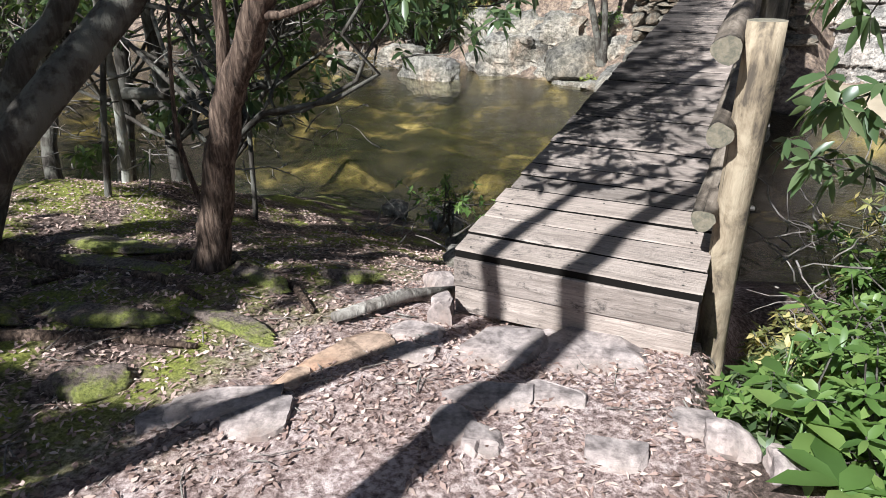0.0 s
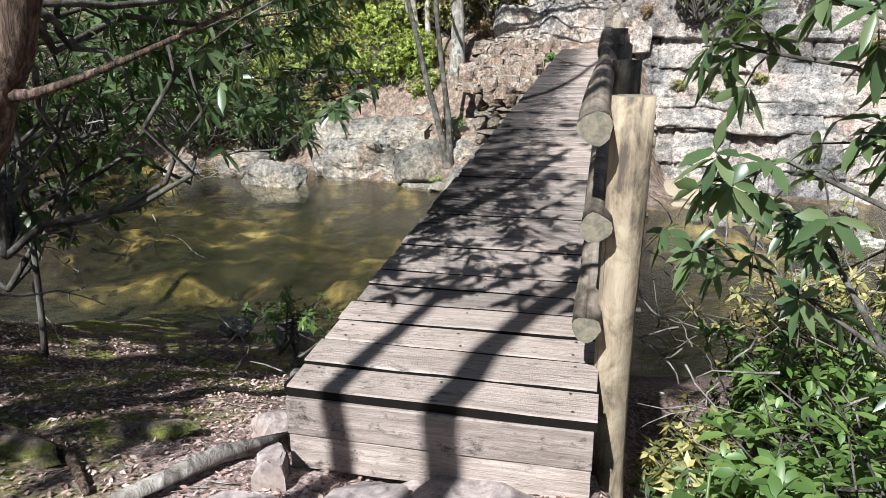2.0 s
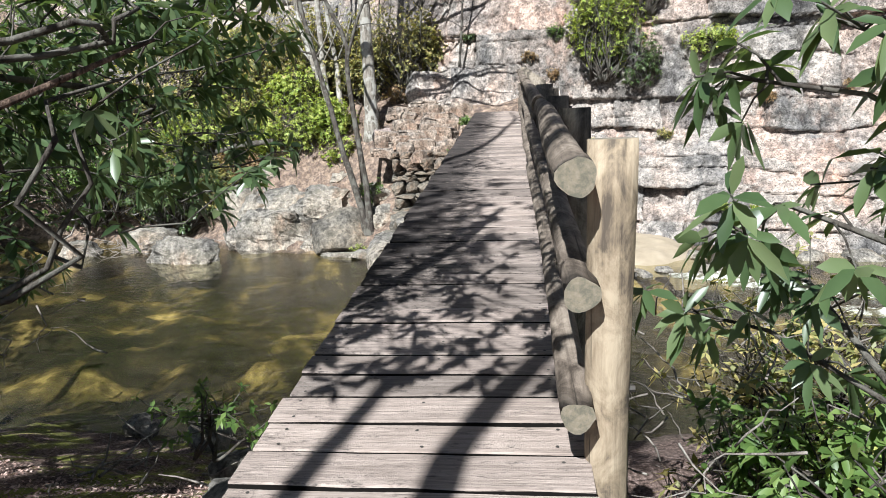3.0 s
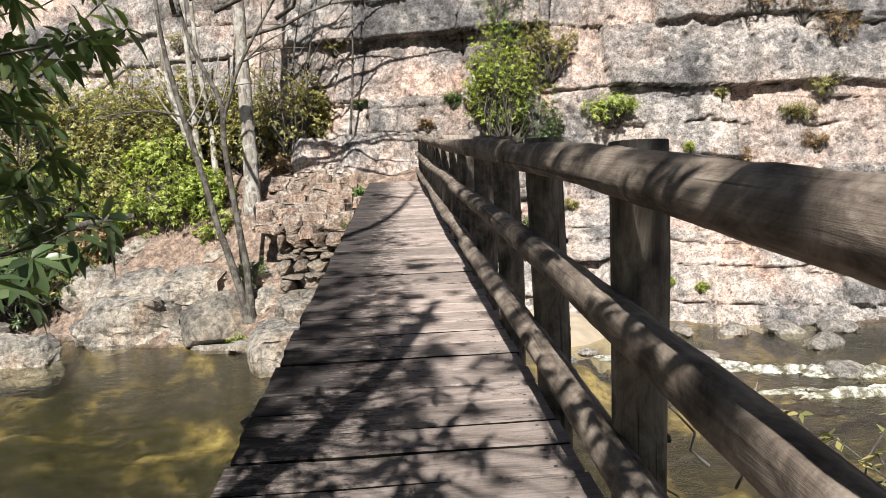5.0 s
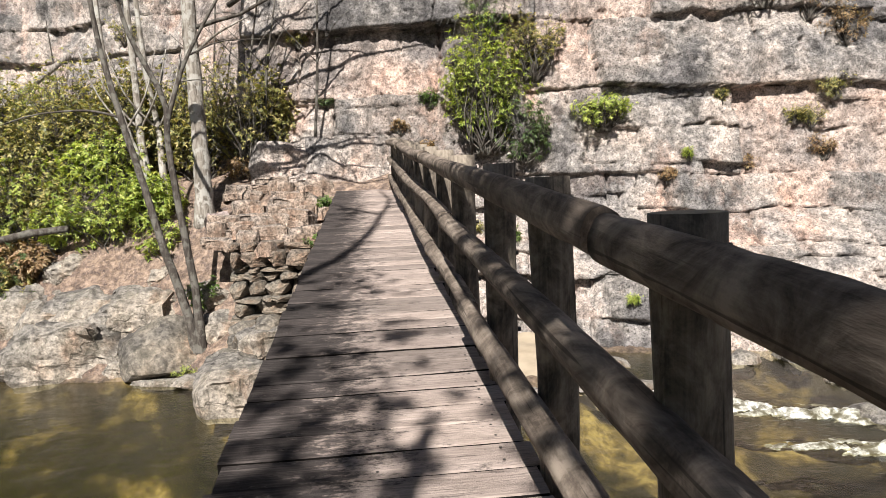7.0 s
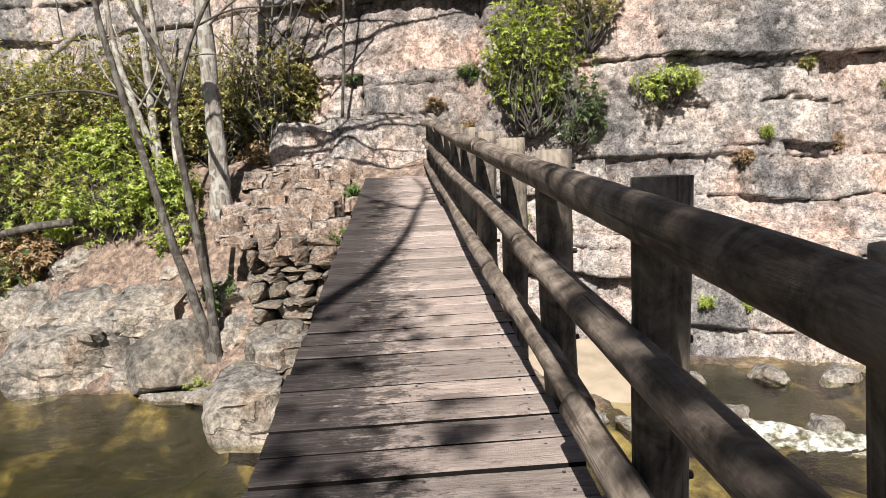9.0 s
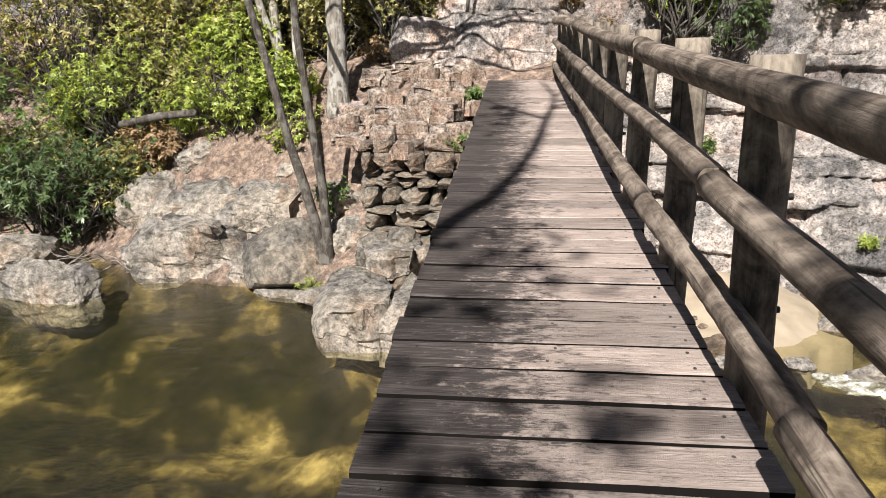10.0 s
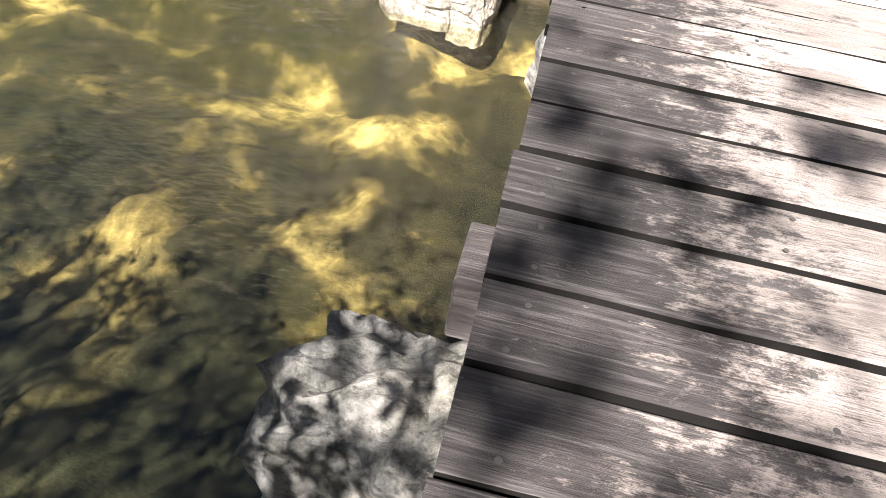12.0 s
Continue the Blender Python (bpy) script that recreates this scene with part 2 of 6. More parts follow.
LEAF_RHODO = leaf_material("rhododendron_leaf", (0.055, 0.09, 0.042), (0.095, 0.14, 0.062), (0.18, 0.22, 0.11), 0.38, 0.33)
LEAF_FRESH = leaf_material("fresh_leaf", (0.065, 0.115, 0.032), (0.115, 0.185, 0.05), (0.20, 0.27, 0.085), 0.38, 0.42)
LEAF_LIME = leaf_material("yellow_green_leaf", (0.14, 0.20, 0.045), (0.34, 0.41, 0.10), (0.58, 0.58, 0.19), 0.42, 0.5)
LEAF_OLIVE = leaf_material("olive_leaf", (0.10, 0.115, 0.045), (0.29, 0.28, 0.11), (0.56, 0.44, 0.20), 0.35, 0.5)
LEAF_RUST = leaf_material("rusty_leaf", (0.20, 0.12, 0.07), (0.32, 0.20, 0.12), (0.42, 0.32, 0.20), 0.3, 0.6)
LITTER_LEAF = leaf_material("fallen_leaf", (0.09, 0.05, 0.042), (0.33, 0.21, 0.19), (0.66, 0.49, 0.455), 0.1, 0.75)


def ground_material():
    n = Nodes("forest_floor")
    a = n.noise(30, 9, 0.75)
    b = n.noise(3.0, 6, 0.65)
    base = n.ramp(a, [(0.36, (0.07, 0.046, 0.042)), (0.47, (0.33, 0.235, 0.222)), (0.58, (0.66, 0.53, 0.51))])
    base = n.mix(n.ramp(b, [(0.40, (0, 0, 0)), (0.60, (1, 1, 1))]), base, n.mix(0.7, base, (0.60, 0.54, 0.50), "MULTIPLY"))
    xyz = n.add("ShaderNodeSeparateXYZ")
    n.link(n.pos, xyz.inputs[0])
    # moss grows on the bank away from the trodden path
    m = n.add("ShaderNodeMapRange")
    for i, v in ((1, -0.85), (2, -1.7), (3, 0.0), (4, 1.0)):
        m.inputs[i].default_value = v
    wavy = n.math("ADD", xyz.outputs["X"], n.math("MULTIPLY", n.math("SUBTRACT", n.noise(1.1, 5, 0.65), 0.5), 1.6))
    n.link(wavy, m.inputs[0])
    near = n.add("ShaderNodeMapRange")
    for i, v in ((1, 6.2), (2, 5.4), (3, 0.0), (4, 1.0)):
        near.inputs[i].default_value = v
    n.link(xyz.outputs["Y"], near.inputs[0])
    f = n.ramp(n.noise(1.9, 6, 0.65), [(0.46, (0, 0, 0)), (0.57, (1, 1, 1))])
    duff = n.ramp(a, [(0.36, (0.03, 0.022, 0.018)), (0.5, (0.12, 0.082, 0.07)), (0.64, (0.34, 0.25, 0.225))])
    other = n.add("ShaderNodeMapRange")
    for i, v in ((1, 0.66), (2, 0.85), (3, 0.0), (4, 1.0)):
        other.inputs[i].default_value = v
    n.link(n.math("ADD", xyz.outputs["X"], n.math("MULTIPLY", n.math("SUBTRACT", n.noise(2.3, 5, 0.65), 0.5), 0.5)), other.inputs[0])
    base = n.mix(n.math("MULTIPLY", n.math("MAXIMUM", m.outputs[0], other.outputs[0]), near.outputs[0]), base, duff)
    moss = n.ramp(n.noise(60, 5, 0.7), [(0.3, (0.06, 0.07, 0.014)), (0.7, (0.34, 0.34, 0.08))])
    base = n.mix(n.math("MULTIPLY", n.math("MULTIPLY", f, m.outputs[0]), near.outputs[0]), base, moss)
    soil = n.ramp(n.noise(7.0, 8, 0.7), [(0.38, (0.03, 0.022, 0.016)), (0.5, (0.12, 0.085, 0.06)), (0.66, (0.33, 0.24, 0.175))])
    yonder = n.add("ShaderNodeMapRange")
    for i, v in ((1, 7.1), (2, 8.0), (3, 0.0), (4, 0.85)):
        yonder.inputs[i].default_value = v
    n.link(xyz.outputs["Y"], yonder.inputs[0])
    base = n.mix(yonder.outputs[0], base, soil)
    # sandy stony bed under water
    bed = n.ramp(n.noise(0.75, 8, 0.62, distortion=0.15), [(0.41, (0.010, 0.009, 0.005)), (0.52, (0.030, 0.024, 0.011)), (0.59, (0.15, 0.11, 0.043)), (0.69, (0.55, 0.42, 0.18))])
    # near-bank bed darkened: tree shade and reflections there put into its colour
    near_shade = n.add("ShaderNodeMapRange")
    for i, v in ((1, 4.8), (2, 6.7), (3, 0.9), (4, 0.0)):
        near_shade.inputs[i].default_value = v
    n.link(n.math("SUBTRACT", xyz.outputs["Y"], n.math("MULTIPLY", n.noise(0.5, 4, 0.6), 2.0)), near_shade.inputs[0])
    bed = n.mix(near_shade.outputs[0], bed, n.ramp(n.noise(2.0, 6, 0.6), [(0.4, (0.012, 0.013, 0.009)), (0.65, (0.05, 0.05, 0.033))]))
    w = n.add("ShaderNodeMapRange")
    for i, v in ((1, -1.70), (2, -1.95), (3, 0.0), (4, 1.0)):
        w.inputs[i].default_value = v
    n.link(xyz.outputs["Z"], w.inputs[0])
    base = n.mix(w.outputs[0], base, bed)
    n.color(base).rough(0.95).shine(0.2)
    n.bump(n.math("ADD", a, n.math("MULTIPLY", b, 1.5)), 0.9, 0.03)
    return n.mat


GROUND = ground_material()


def water_material():
    n = Nodes("stream_water")
    clear = n.add("ShaderNodeBsdfTransparent")
    murk = n.noise(0.35, 4, 0.6)
    n.link(n.ramp(murk, [(0.35, (0.48, 0.48, 0.32)), (0.65, (0.86, 0.83, 0.62))]), clear.inputs["Color"])
    body = n.add("ShaderNodeBsdfDiffuse")
    body.inputs["Color"].default_value = (0.050, 0.046, 0.026, 1)
    m0 = n.add("ShaderNodeMixShader", Fac=0.09)
    n.link(clear.outputs[0], m0.inputs[1])
    n.link(body.outputs[0], m0.inputs[2])
    gloss = n.add("ShaderNodeBsdfGlossy", Roughness=0.04)
    wave = n.math("ADD", n.math("MULTIPLY", n.noise(2.2, 4, 0.55, n.scaled(1.0, 1.4, 1.0), 0.9), 1.0), n.math("MULTIPLY", n.noise(11, 3, 0.5, n.scaled(1, 1.8, 1), 0.4), 0.3))
    b = n.add("ShaderNodeBump", Strength=0.30, Distance=0.07)
    n.link(wave, b.inputs["Height"])
    n.link(b.outputs["Normal"], gloss.inputs["Normal"])
    fr = n.add("ShaderNodeFresnel", IOR=1.42)
    n.link(b.outputs["Normal"], fr.inputs["Normal"])
    m1 = n.add("ShaderNodeMixShader")
    n.link(fr.outputs[0], m1.inputs[0])
    n.link(m0.outputs[0], m1.inputs[1])
    n.link(gloss.outputs[0], m1.inputs[2])
    n.link(m1.outputs[0], n.out.inputs["Surface"])
    return n.mat


WATER = water_material()

# ---------------------------------------------------------------- building helpers
SLOPE = 0.0849
WATER_Z = -1.85
rng = np.random.default_rng(7)


def empty(name, label, category, group="", kind="", at=(0, 0, 0)):
    ob = new(name)
    ob.location = at
    ob.empty_display_size = 0.1
    return tagged(ob, label, category, group, kind)


def mesh_from(name, verts, faces, smooth=True):
    me = bpy.data.meshes.new(name)
    me.from_pydata([tuple(v) for v in verts], [], faces)
    me.update()
    if smooth:
        me.polygons.foreach_set("use_smooth", [True] * len(me.polygons))
    return me


def from_bm(name, bm, smooth=False):
    me = bpy.data.meshes.new(name)
    bm.to_mesh(me)
    bm.free()
    if smooth:
        me.polygons.foreach_set("use_smooth", [True] * len(me.polygons))
    return me


def part(name, me, material, parent=None, label=""):
    ob = new(name, me)
    if material and not me.materials:
        me.materials.append(material)
    if parent:
        ob.parent = parent
        ob.matrix_parent_inverse = Matrix.Translation(parent.location).inverted() if parent.parent is None else (Matrix.Translation(parent.parent.location) @ parent.matrix_parent_inverse @ parent.matrix_basis).inverted()
    return tagged(ob, label)


def thing(name, me, material, label, category, group="", kind=""):
    return tagged(part(name, me, material), label, category, group, kind)


def grid_faces(nu, nv):
    i = np.arange(nu - 1)[:, None] * nv + np.arange(nv - 1)[None]
    return np.stack([i, i + nv, i + nv + 1, i + 1], -1).reshape(-1, 4)


def grid_mesh(name, P, smooth=True):
    """A mesh from an array of points (nu, nv, 3)."""
    nu, nv = P.shape[:2]
    f = grid_faces(nu, nv)
    me = bpy.data.meshes.new(name)
    me.vertices.add(nu * nv)
    me.vertices.foreach_set("co", P.reshape(-1).astype(np.float32))
    me.loops.add(f.size)
    me.loops.foreach_set("vertex_index", f.reshape(-1).astype(np.int32))
    me.polygons.add(len(f))
    me.polygons.foreach_set("loop_start", (np.arange(len(f)) * 4).astype(np.int32))
    me.polygons.foreach_set("loop_total", np.full(len(f), 4, np.int32))
    if smooth:
        me.polygons.foreach_set("use_smooth", np.ones(len(f), bool))
    me.update(calc_edges=True)
    return me


def _hash(ix, iy, seed):
    h = (ix.astype(np.int64) * 374761393 + iy.astype(np.int64) * 668265263 + seed * 1442695041) & 0x7FFFFFFF
    h = ((h ^ (h >> 13)) * 1274126177) & 0x7FFFFFFF
    return ((h ^ (h >> 16)) & 0xFFFF) / 65535.0


def vnoise(x, y, seed=0):
    """Smooth value noise in 0..1."""
    ix, iy = np.floor(x), np.floor(y)
    fx, fy = x - ix, y - iy
    fx, fy = fx * fx * (3 - 2 * fx), fy * fy * (3 - 2 * fy)
    a, b = _hash(ix, iy, seed), _hash(ix + 1, iy, seed)
    c, d = _hash(ix, iy + 1, seed), _hash(ix + 1, iy + 1, seed)
    return (a * (1 - fx) + b * fx) * (1 - fy) + (c * (1 - fx) + d * fx) * fy


def fbm(x, y, seed=0, octaves=5, gain=0.5):
    total, amp, norm = 0.0, 1.0, 0.0
    for o in range(octaves):
        total = total + amp * vnoise(x * 2.0**o + 17.3 * o, y * 2.0**o - 9.1 * o, seed + o)
        norm += amp
        amp *= gain
    return total / norm - 0.5


# ---------------------------------------------------------------- ground
NEAR_SHORE = [(-400, -30), (-30, -8), (-14, -1.5), (-9, 2.2), (-6, 3.9), (-4.5, 4.6), (-3, 4.3), (-1, 4.0), (0, 3.8), (2, 4.6), (5, 4.4), (12, 2.5), (30, -4), (400, -60)]
FAR_SHORE = [(-382.0, 34.61), (-28.65, 13.97), (-13.37, 16.12), (-8.595, 15.69), (-6.207, 14.142), (-3.82, 13.626), (-1.91, 12.766), (0.0, 12.766), (1.432, 11.734), (2.483, 11.562), (3.438, 12.766), (5.73, 13.024), (8.595, 12.766), (14.325, 11.39), (28.65, 7.95), (382.0, -16.99)]


def along(table, x):
    xs, ys = zip(*table)
    return np.interp(x, xs, ys)


def ground_z(x, y):
    x, y = np.asarray(x, float), np.asarray(y, float)
    d = along(NEAR_SHORE, x) - y
    near = WATER_Z + along([(-3, -0.85), (-1.2, -0.6), (0, 0.0), (0.8, 0.26), (1.8, 0.62), (3.0, 1.12), (4.0, 1.52), (4.8, 1.62), (7, 1.64), (12, 1.9), (40, 6), (400, 30)], d)
    e = (y - along(FAR_SHORE, x)) / 0.86
    left = WATER_Z + along([(-3, -0.85), (-1, -0.45), (0, 0.0), (0.7, 0.5), (1.8, 1.35), (3.0, 2.7), (4.2, 3.35), (6, 3.9), (9, 5.0), (14, 10), (30, 16), (400, 40)], e)
    right = WATER_Z + along([(-3, -0.85), (-1, -0.45), (0, 0.0), (3.2, 0.25), (6, 2.5), (9, 8), (14, 11), (30, 16), (400, 40)], e)
    k = np.clip((x - 0.6) / 1.4, 0, 1)
    far = left * (1 - k) + right * k
    z = np.maximum(near, far)
    z = z - 0.95 * np.clip((x - 0.62) / 0.35, 0, 1) * np.clip((3.2 - x) / 1.4, 0, 1) * np.clip((y + 0.75) / 0.5, 0, 1) * np.clip((3.0 - y) / 2.0, 0, 1)
    rough = np.clip((np.abs(x - 0.2) - 0.6) / 1.5, 0.15, 1)
    z = z + rough * (0.34 * fbm(x * 0.7, y * 0.7, 3) + 0.10 * fbm(x * 3.1, y * 3.1, 5))
    wet = np.clip((WATER_Z - z) / 0.3, 0, 1)
    z = z + wet * (0.75 * np.clip(fbm(x * 0.75, y * 0.9, 21, 4), -0.2, 0.4) + 0.22 * fbm(x * 2.6, y * 2.6, 23))
    return np.where((wet > 0) & (z > WATER_Z - 0.05), np.minimum(z, WATER_Z - 0.05), z)


def spaced(stops):
    """Coordinates with a step of their own in each stretch."""
    out = [stops[0][0]]
    for (a, _), (b, step) in zip(stops, stops[1:]):
        k = max(1, int(round((b - a) / step)))
        out += list(np.linspace(a, b, k + 1)[1:])
    return np.array(out)


gx = spaced([(-400, 0), (-40, 40), (-14, 1.0), (-5, 0.14), (3, 0.07), (10, 0.2), (40, 1.5), (400, 40)])
gy = spaced([(-400, 0), (-40, 40), (-6, 1.5), (5, 0.07), (20, 0.17), (34, 0.8), (400, 40)])
GX, GY = np.meshgrid(gx, gy, indexing="ij")
ground = thing("ground", grid_mesh("ground", np.stack([GX, GY, ground_z(GX, GY)], -1)), GROUND, "forest floor of leaf litter, soil and moss falling to a stony stream bed", "ground", kind="structure")

wx, wy = spaced([(-300, 0), (-30, 30), (30, 0.5), (300, 30)]), spaced([(-60, 0), (-10, 5), (22, 0.5), (60, 5)])
WX, WY = np.meshgrid(wx, wy, indexing="ij")
wz = WATER_Z + 0.03 * fbm(WX * 0.9, WY * 1.3, 31, 3)
water = thing("water", grid_mesh("water", np.stack([WX, WY, wz], -1)), WATER, "shallow clear brown stream water with gentle ripples", "water", kind="structure")
water.visible_shadow = False

# ---------------------------------------------------------------- cliff
CLIFF_FOOT = [(-38.2, 26.01), (-19.1, 22.14), (-13.37, 20.85), (-8.595, 19.388), (-4.775, 17.41), (-1.91, 15.346), (0.0, 14.572), (2.865, 14.056), (4.775, 13.368), (7.64, 12.594), (11.46, 11.992), (23.875, 9.67), (38.2, 7.09)]
CLIFF_LEAN = [(-2.949, -0.516), (-1.865, 0.0), (-1.252, 0.215), (-0.403, 0.817), (0.163, 1.462), (0.729, 2.021), (1.436, 2.236), (4.123, 2.666), (7.424, 3.354), (13.082, 4.73)]


COURSES = [-4.0, -1.5, -0.75, -0.3, -0.05, 0.62, 1.38, 3.3, 4.88, 6.4, 8.2, 10.5, 14.5, 20.0]


def blocks(u, v, seed, level, wide, broken=0.5):
    """Irregular courses of rock: a depth for each block, with its own slant, the height in its course, and the distance to its open joints."""
    vv = v + 0.035 * u - 0.22 + 0.45 * fbm(u * 0.33, v * 0.2, seed + 1) + 0.06 * fbm(u * 2.1, v * 1.1, seed + 2)
    level = np.asarray(level)
    k = np.clip(np.searchsorted(level, vv) - 1, 0, len(level) - 2)
    lo, hi = level[k], level[k + 1]
    step = wide * (0.6 + 0.9 * _hash(k, k * 0 + 3, seed)) * np.clip(0.35 + 0.45 * (hi - lo), 0.4, 1.2)
    uu = u + 0.30 * fbm(u * 0.7, v * 0.9, seed + 3, 4) + 0.06 * fbm(u * 4, v * 4, seed + 4) + 5 * _hash(k, k * 0 + 9, seed)
    j = np.floor(uu / step)
    fu = uu / step - j
    fv = (vv - lo) / (hi - lo)
    r = _hash(j, k, seed + 5) - 0.5 + (fu - 0.5) * 0.9 * (_hash(j, k, seed + 15) - 0.5) + (fv - 0.5) * 0.5 * (_hash(j, k, seed + 16) - 0.55)
    open_v = np.where(_hash(j, k, seed + 9) > broken, 1.0, 4.0) * (1 + 5 * np.clip(fbm(u * 0.9, v * 0.9, seed + 23) * 5, 0, 1))
    open_u = np.where(_hash(j, k, seed + 7) > broken - 0.1, 1.0, 5.0)
    r, fv = r * np.clip((hi - lo) / 1.2, 0.35, 1), (fv - 0.5) * np.clip((hi - lo) / 1.6, 0.25, 1) * (0.4 + 1.2 * _hash(j, k, seed + 21))
    return r, fv, np.minimum(np.minimum(vv - lo, hi - vv) * open_v, np.minimum(fu, 1 - fu) * step * open_u)


SMALL = np.cumsum(np.r_[-4.0, 0.35 + 0.75 * np.random.default_rng(41).random(50)])


def cliff_y(x, z):
    y = along(CLIFF_FOOT, x) + along(CLIFF_LEAN, z)
    wx_, wz_ = x + 0.35 * fbm(x * 0.5, z * 0.6, 61), z + 0.10 * fbm(x * 1.4, z * 0.8, 67)
    r, fv, gap = blocks(wx_, wz_, 13, COURSES, 2.6, 0.5)
    r2, fv2, gap2 = blocks(wx_ + 3, wz_ + 0.3 * fbm(x * 0.5, z * 0.5, 60), 43, SMALL, 1.3, 0.45)
    some = np.clip(fbm(x * 0.45, z * 0.6, 65) * 9 + 0.25 + 0.8 * np.clip((x - 7.6) / 1.5, 0, 1), 0, 1)
    # each course leans back to its top, so that the next one juts over it
    y = y - r * 0.34 + 0.09 * fv + 0.20 * np.exp(-np.clip(gap, 0, 9) / 0.026)
    y = y + some * (-r2 * 0.34 + 0.08 * fv2 + 0.13 * np.exp(-np.clip(gap2, 0, 9) / 0.026))
    pits = np.clip(fbm(x * 2.6, z * 3.2, 73, 4) - 0.15, 0, 1)
    chips = np.abs(fbm(x * 3.2, z * 3.2, 75, 4, 0.55))
    return y + 0.6 * fbm(x * 0.3, z * 0.3, 51) + 0.09 * fbm(x * 1.7, z * 1.9, 53) + 0.45 * pits - 0.13 * chips + 0.075 * fbm(x * 9, z * 9, 57, 4, 0.65)


cx = spaced([(-40, 0), (-14, 0.4), (-4, 0.07), (10, 0.034), (15, 0.09), (40, 0.5)])
cz = spaced([(-2.6, 0), (0.9, 0.034), (6.5, 0.034), (14, 0.2)])
CX, CZ = np.meshgrid(cx, cz, indexing="ij")
CLIFF_GREY = rock_material("grey_cliff_rock", (0.33, 0.31, 0.30), (0.20, 0.188, 0.18), (0.05, 0.046, 0.044), (0.09, 0.085, 0.08), (0.97, 0.88, 0.84), 1.0, 0.15)
CLIFF_PINK = rock_material("pink_cliff_rock", (0.49, 0.435, 0.405), (0.315, 0.272, 0.25), (0.075, 0.063, 0.057), (0.14, 0.115, 0.103), (1.0, 0.86, 0.80), 1.0, 0.15)
cliff = thing("cliff", grid_mesh("cliff", np.stack([CX, cliff_y(CX, CZ), CZ], -1), smooth=False), CLIFF, "tall grey-pink rock cliff with horizontal ledges and cracks", "cliff", kind="structure")
for m in (CLIFF_GREY, CLIFF_PINK):
    cliff.data.materials.append(m)
mx, mz = (CX[1:, 1:] + CX[:-1, :-1]) / 2, (CZ[1:, 1:] + CZ[:-1, :-1]) / 2
tone = blocks(mx + 0.35 * fbm(mx * 0.5, mz * 0.6, 61), mz + 0.10 * fbm(mx * 1.4, mz * 0.8, 67), 13, COURSES, 2.6, 0.5)[0] + 0.9 * fbm(mx * 1.3, mz * 1.1, 85, 5, 0.6)
cliff.data.polygons.foreach_set("material_index", np.where(tone > 0.16, 1, np.where(tone < -0.20, 2, 0)).reshape(-1).astype(np.int32))


# ---------------------------------------------------------------- footbridge
def board(name, lx, ly, lz, seed, bevel=0.006, sides=False):
    """A worn board: a bevelled bar with slightly uneven long edges."""
    r = random.Random(seed)
    bm = bmesh.new()
    n = 7
    rings = []
    for i in range(n):
        x = -lx / 2 + lx * i / (n - 1)
        a, b = r.uniform(-0.004, 0.004), r.uniform(-0.004, 0.004)
        up = r.uniform(-0.002, 0.002)
        y0, y1, z0, z1 = -ly / 2 + a, ly / 2 + b, -lz, up
        c = bevel
        pts = [(y0, z0), (y1, z0), (y1, z1 - c), (y1 - c, z1), (y0 + c, z1), (y0, z1 - c)]
        rings.append([bm.verts.new((x, y, z)) for y, z in pts])
    for p, q in zip(rings, rings[1:]):
        for k in range(6):
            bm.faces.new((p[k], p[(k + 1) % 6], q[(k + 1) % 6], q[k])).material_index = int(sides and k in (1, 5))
    bm.faces.new(rings[0][::-1])
    bm.faces.new(rings[-1])
    bmesh.ops.recalc_face_normals(bm, faces=bm.faces)
    return from_bm(name, bm)


def log_mesh(name, length, r0, r1, seed, sides=14, rings=10, wobble=0.006, knots=0.004):
    """A peeled log along +z, with flat cut ends."""
    r = random.Random(seed)
    bm = bmesh.new()
    prev, first = None, None
    ph = [r.uniform(0, 6.28) for _ in range(4)]
    for i in range(rings + 1):
        f = i / rings
        rad = r0 + (r1 - r0) * f
        cx_, cy_ = wobble * math.sin(ph[0] + 5 * f), wobble * math.sin(ph[1] + 4 * f)
        ring = []
        for k in range(sides):
            a = 2 * math.pi * k / sides
            rr = rad + knots * math.sin(3 * a + ph[2] + 3 * f) + r.uniform(-knots, knots) * 0.5
            ring.append(bm.verts.new((cx_ + rr * math.cos(a), cy_ + rr * math.sin(a), length * f)))
        if prev:
            for k in range(sides):
                fc = bm.faces.new((prev[k], prev[(k + 1) % sides], ring[(k + 1) % sides], ring[k]))
                fc.smooth = True
        else:
            first = ring
        prev = ring
    lo, hi = bm.faces.new(first[::-1]), bm.faces.new(prev)
    bmesh.ops.inset_region(bm, faces=[lo, hi], thickness=min(r0, r1) * 0.08, depth=0.006)
    for f in bm.faces:
        if abs(f.normal.z) > 0.9:
            f.material_index = 1
    return from_bm(name, bm)


bridge = empty("footbridge", "wooden plank footbridge with a log handrail across a stream", "footbridge")
PITCH = 0.205
TILT_DECK = Matrix.Rotation(math.atan(SLOPE), 4, "X")
DECK_END = 16.13
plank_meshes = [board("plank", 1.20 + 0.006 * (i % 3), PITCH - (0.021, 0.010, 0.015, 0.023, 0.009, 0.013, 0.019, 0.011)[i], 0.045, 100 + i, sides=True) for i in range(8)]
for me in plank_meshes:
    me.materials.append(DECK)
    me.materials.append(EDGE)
n_planks = int((DECK_END + 0.035) / PITCH)
prand = random.Random(4)


def at_deck(y):
    return SLOPE * y


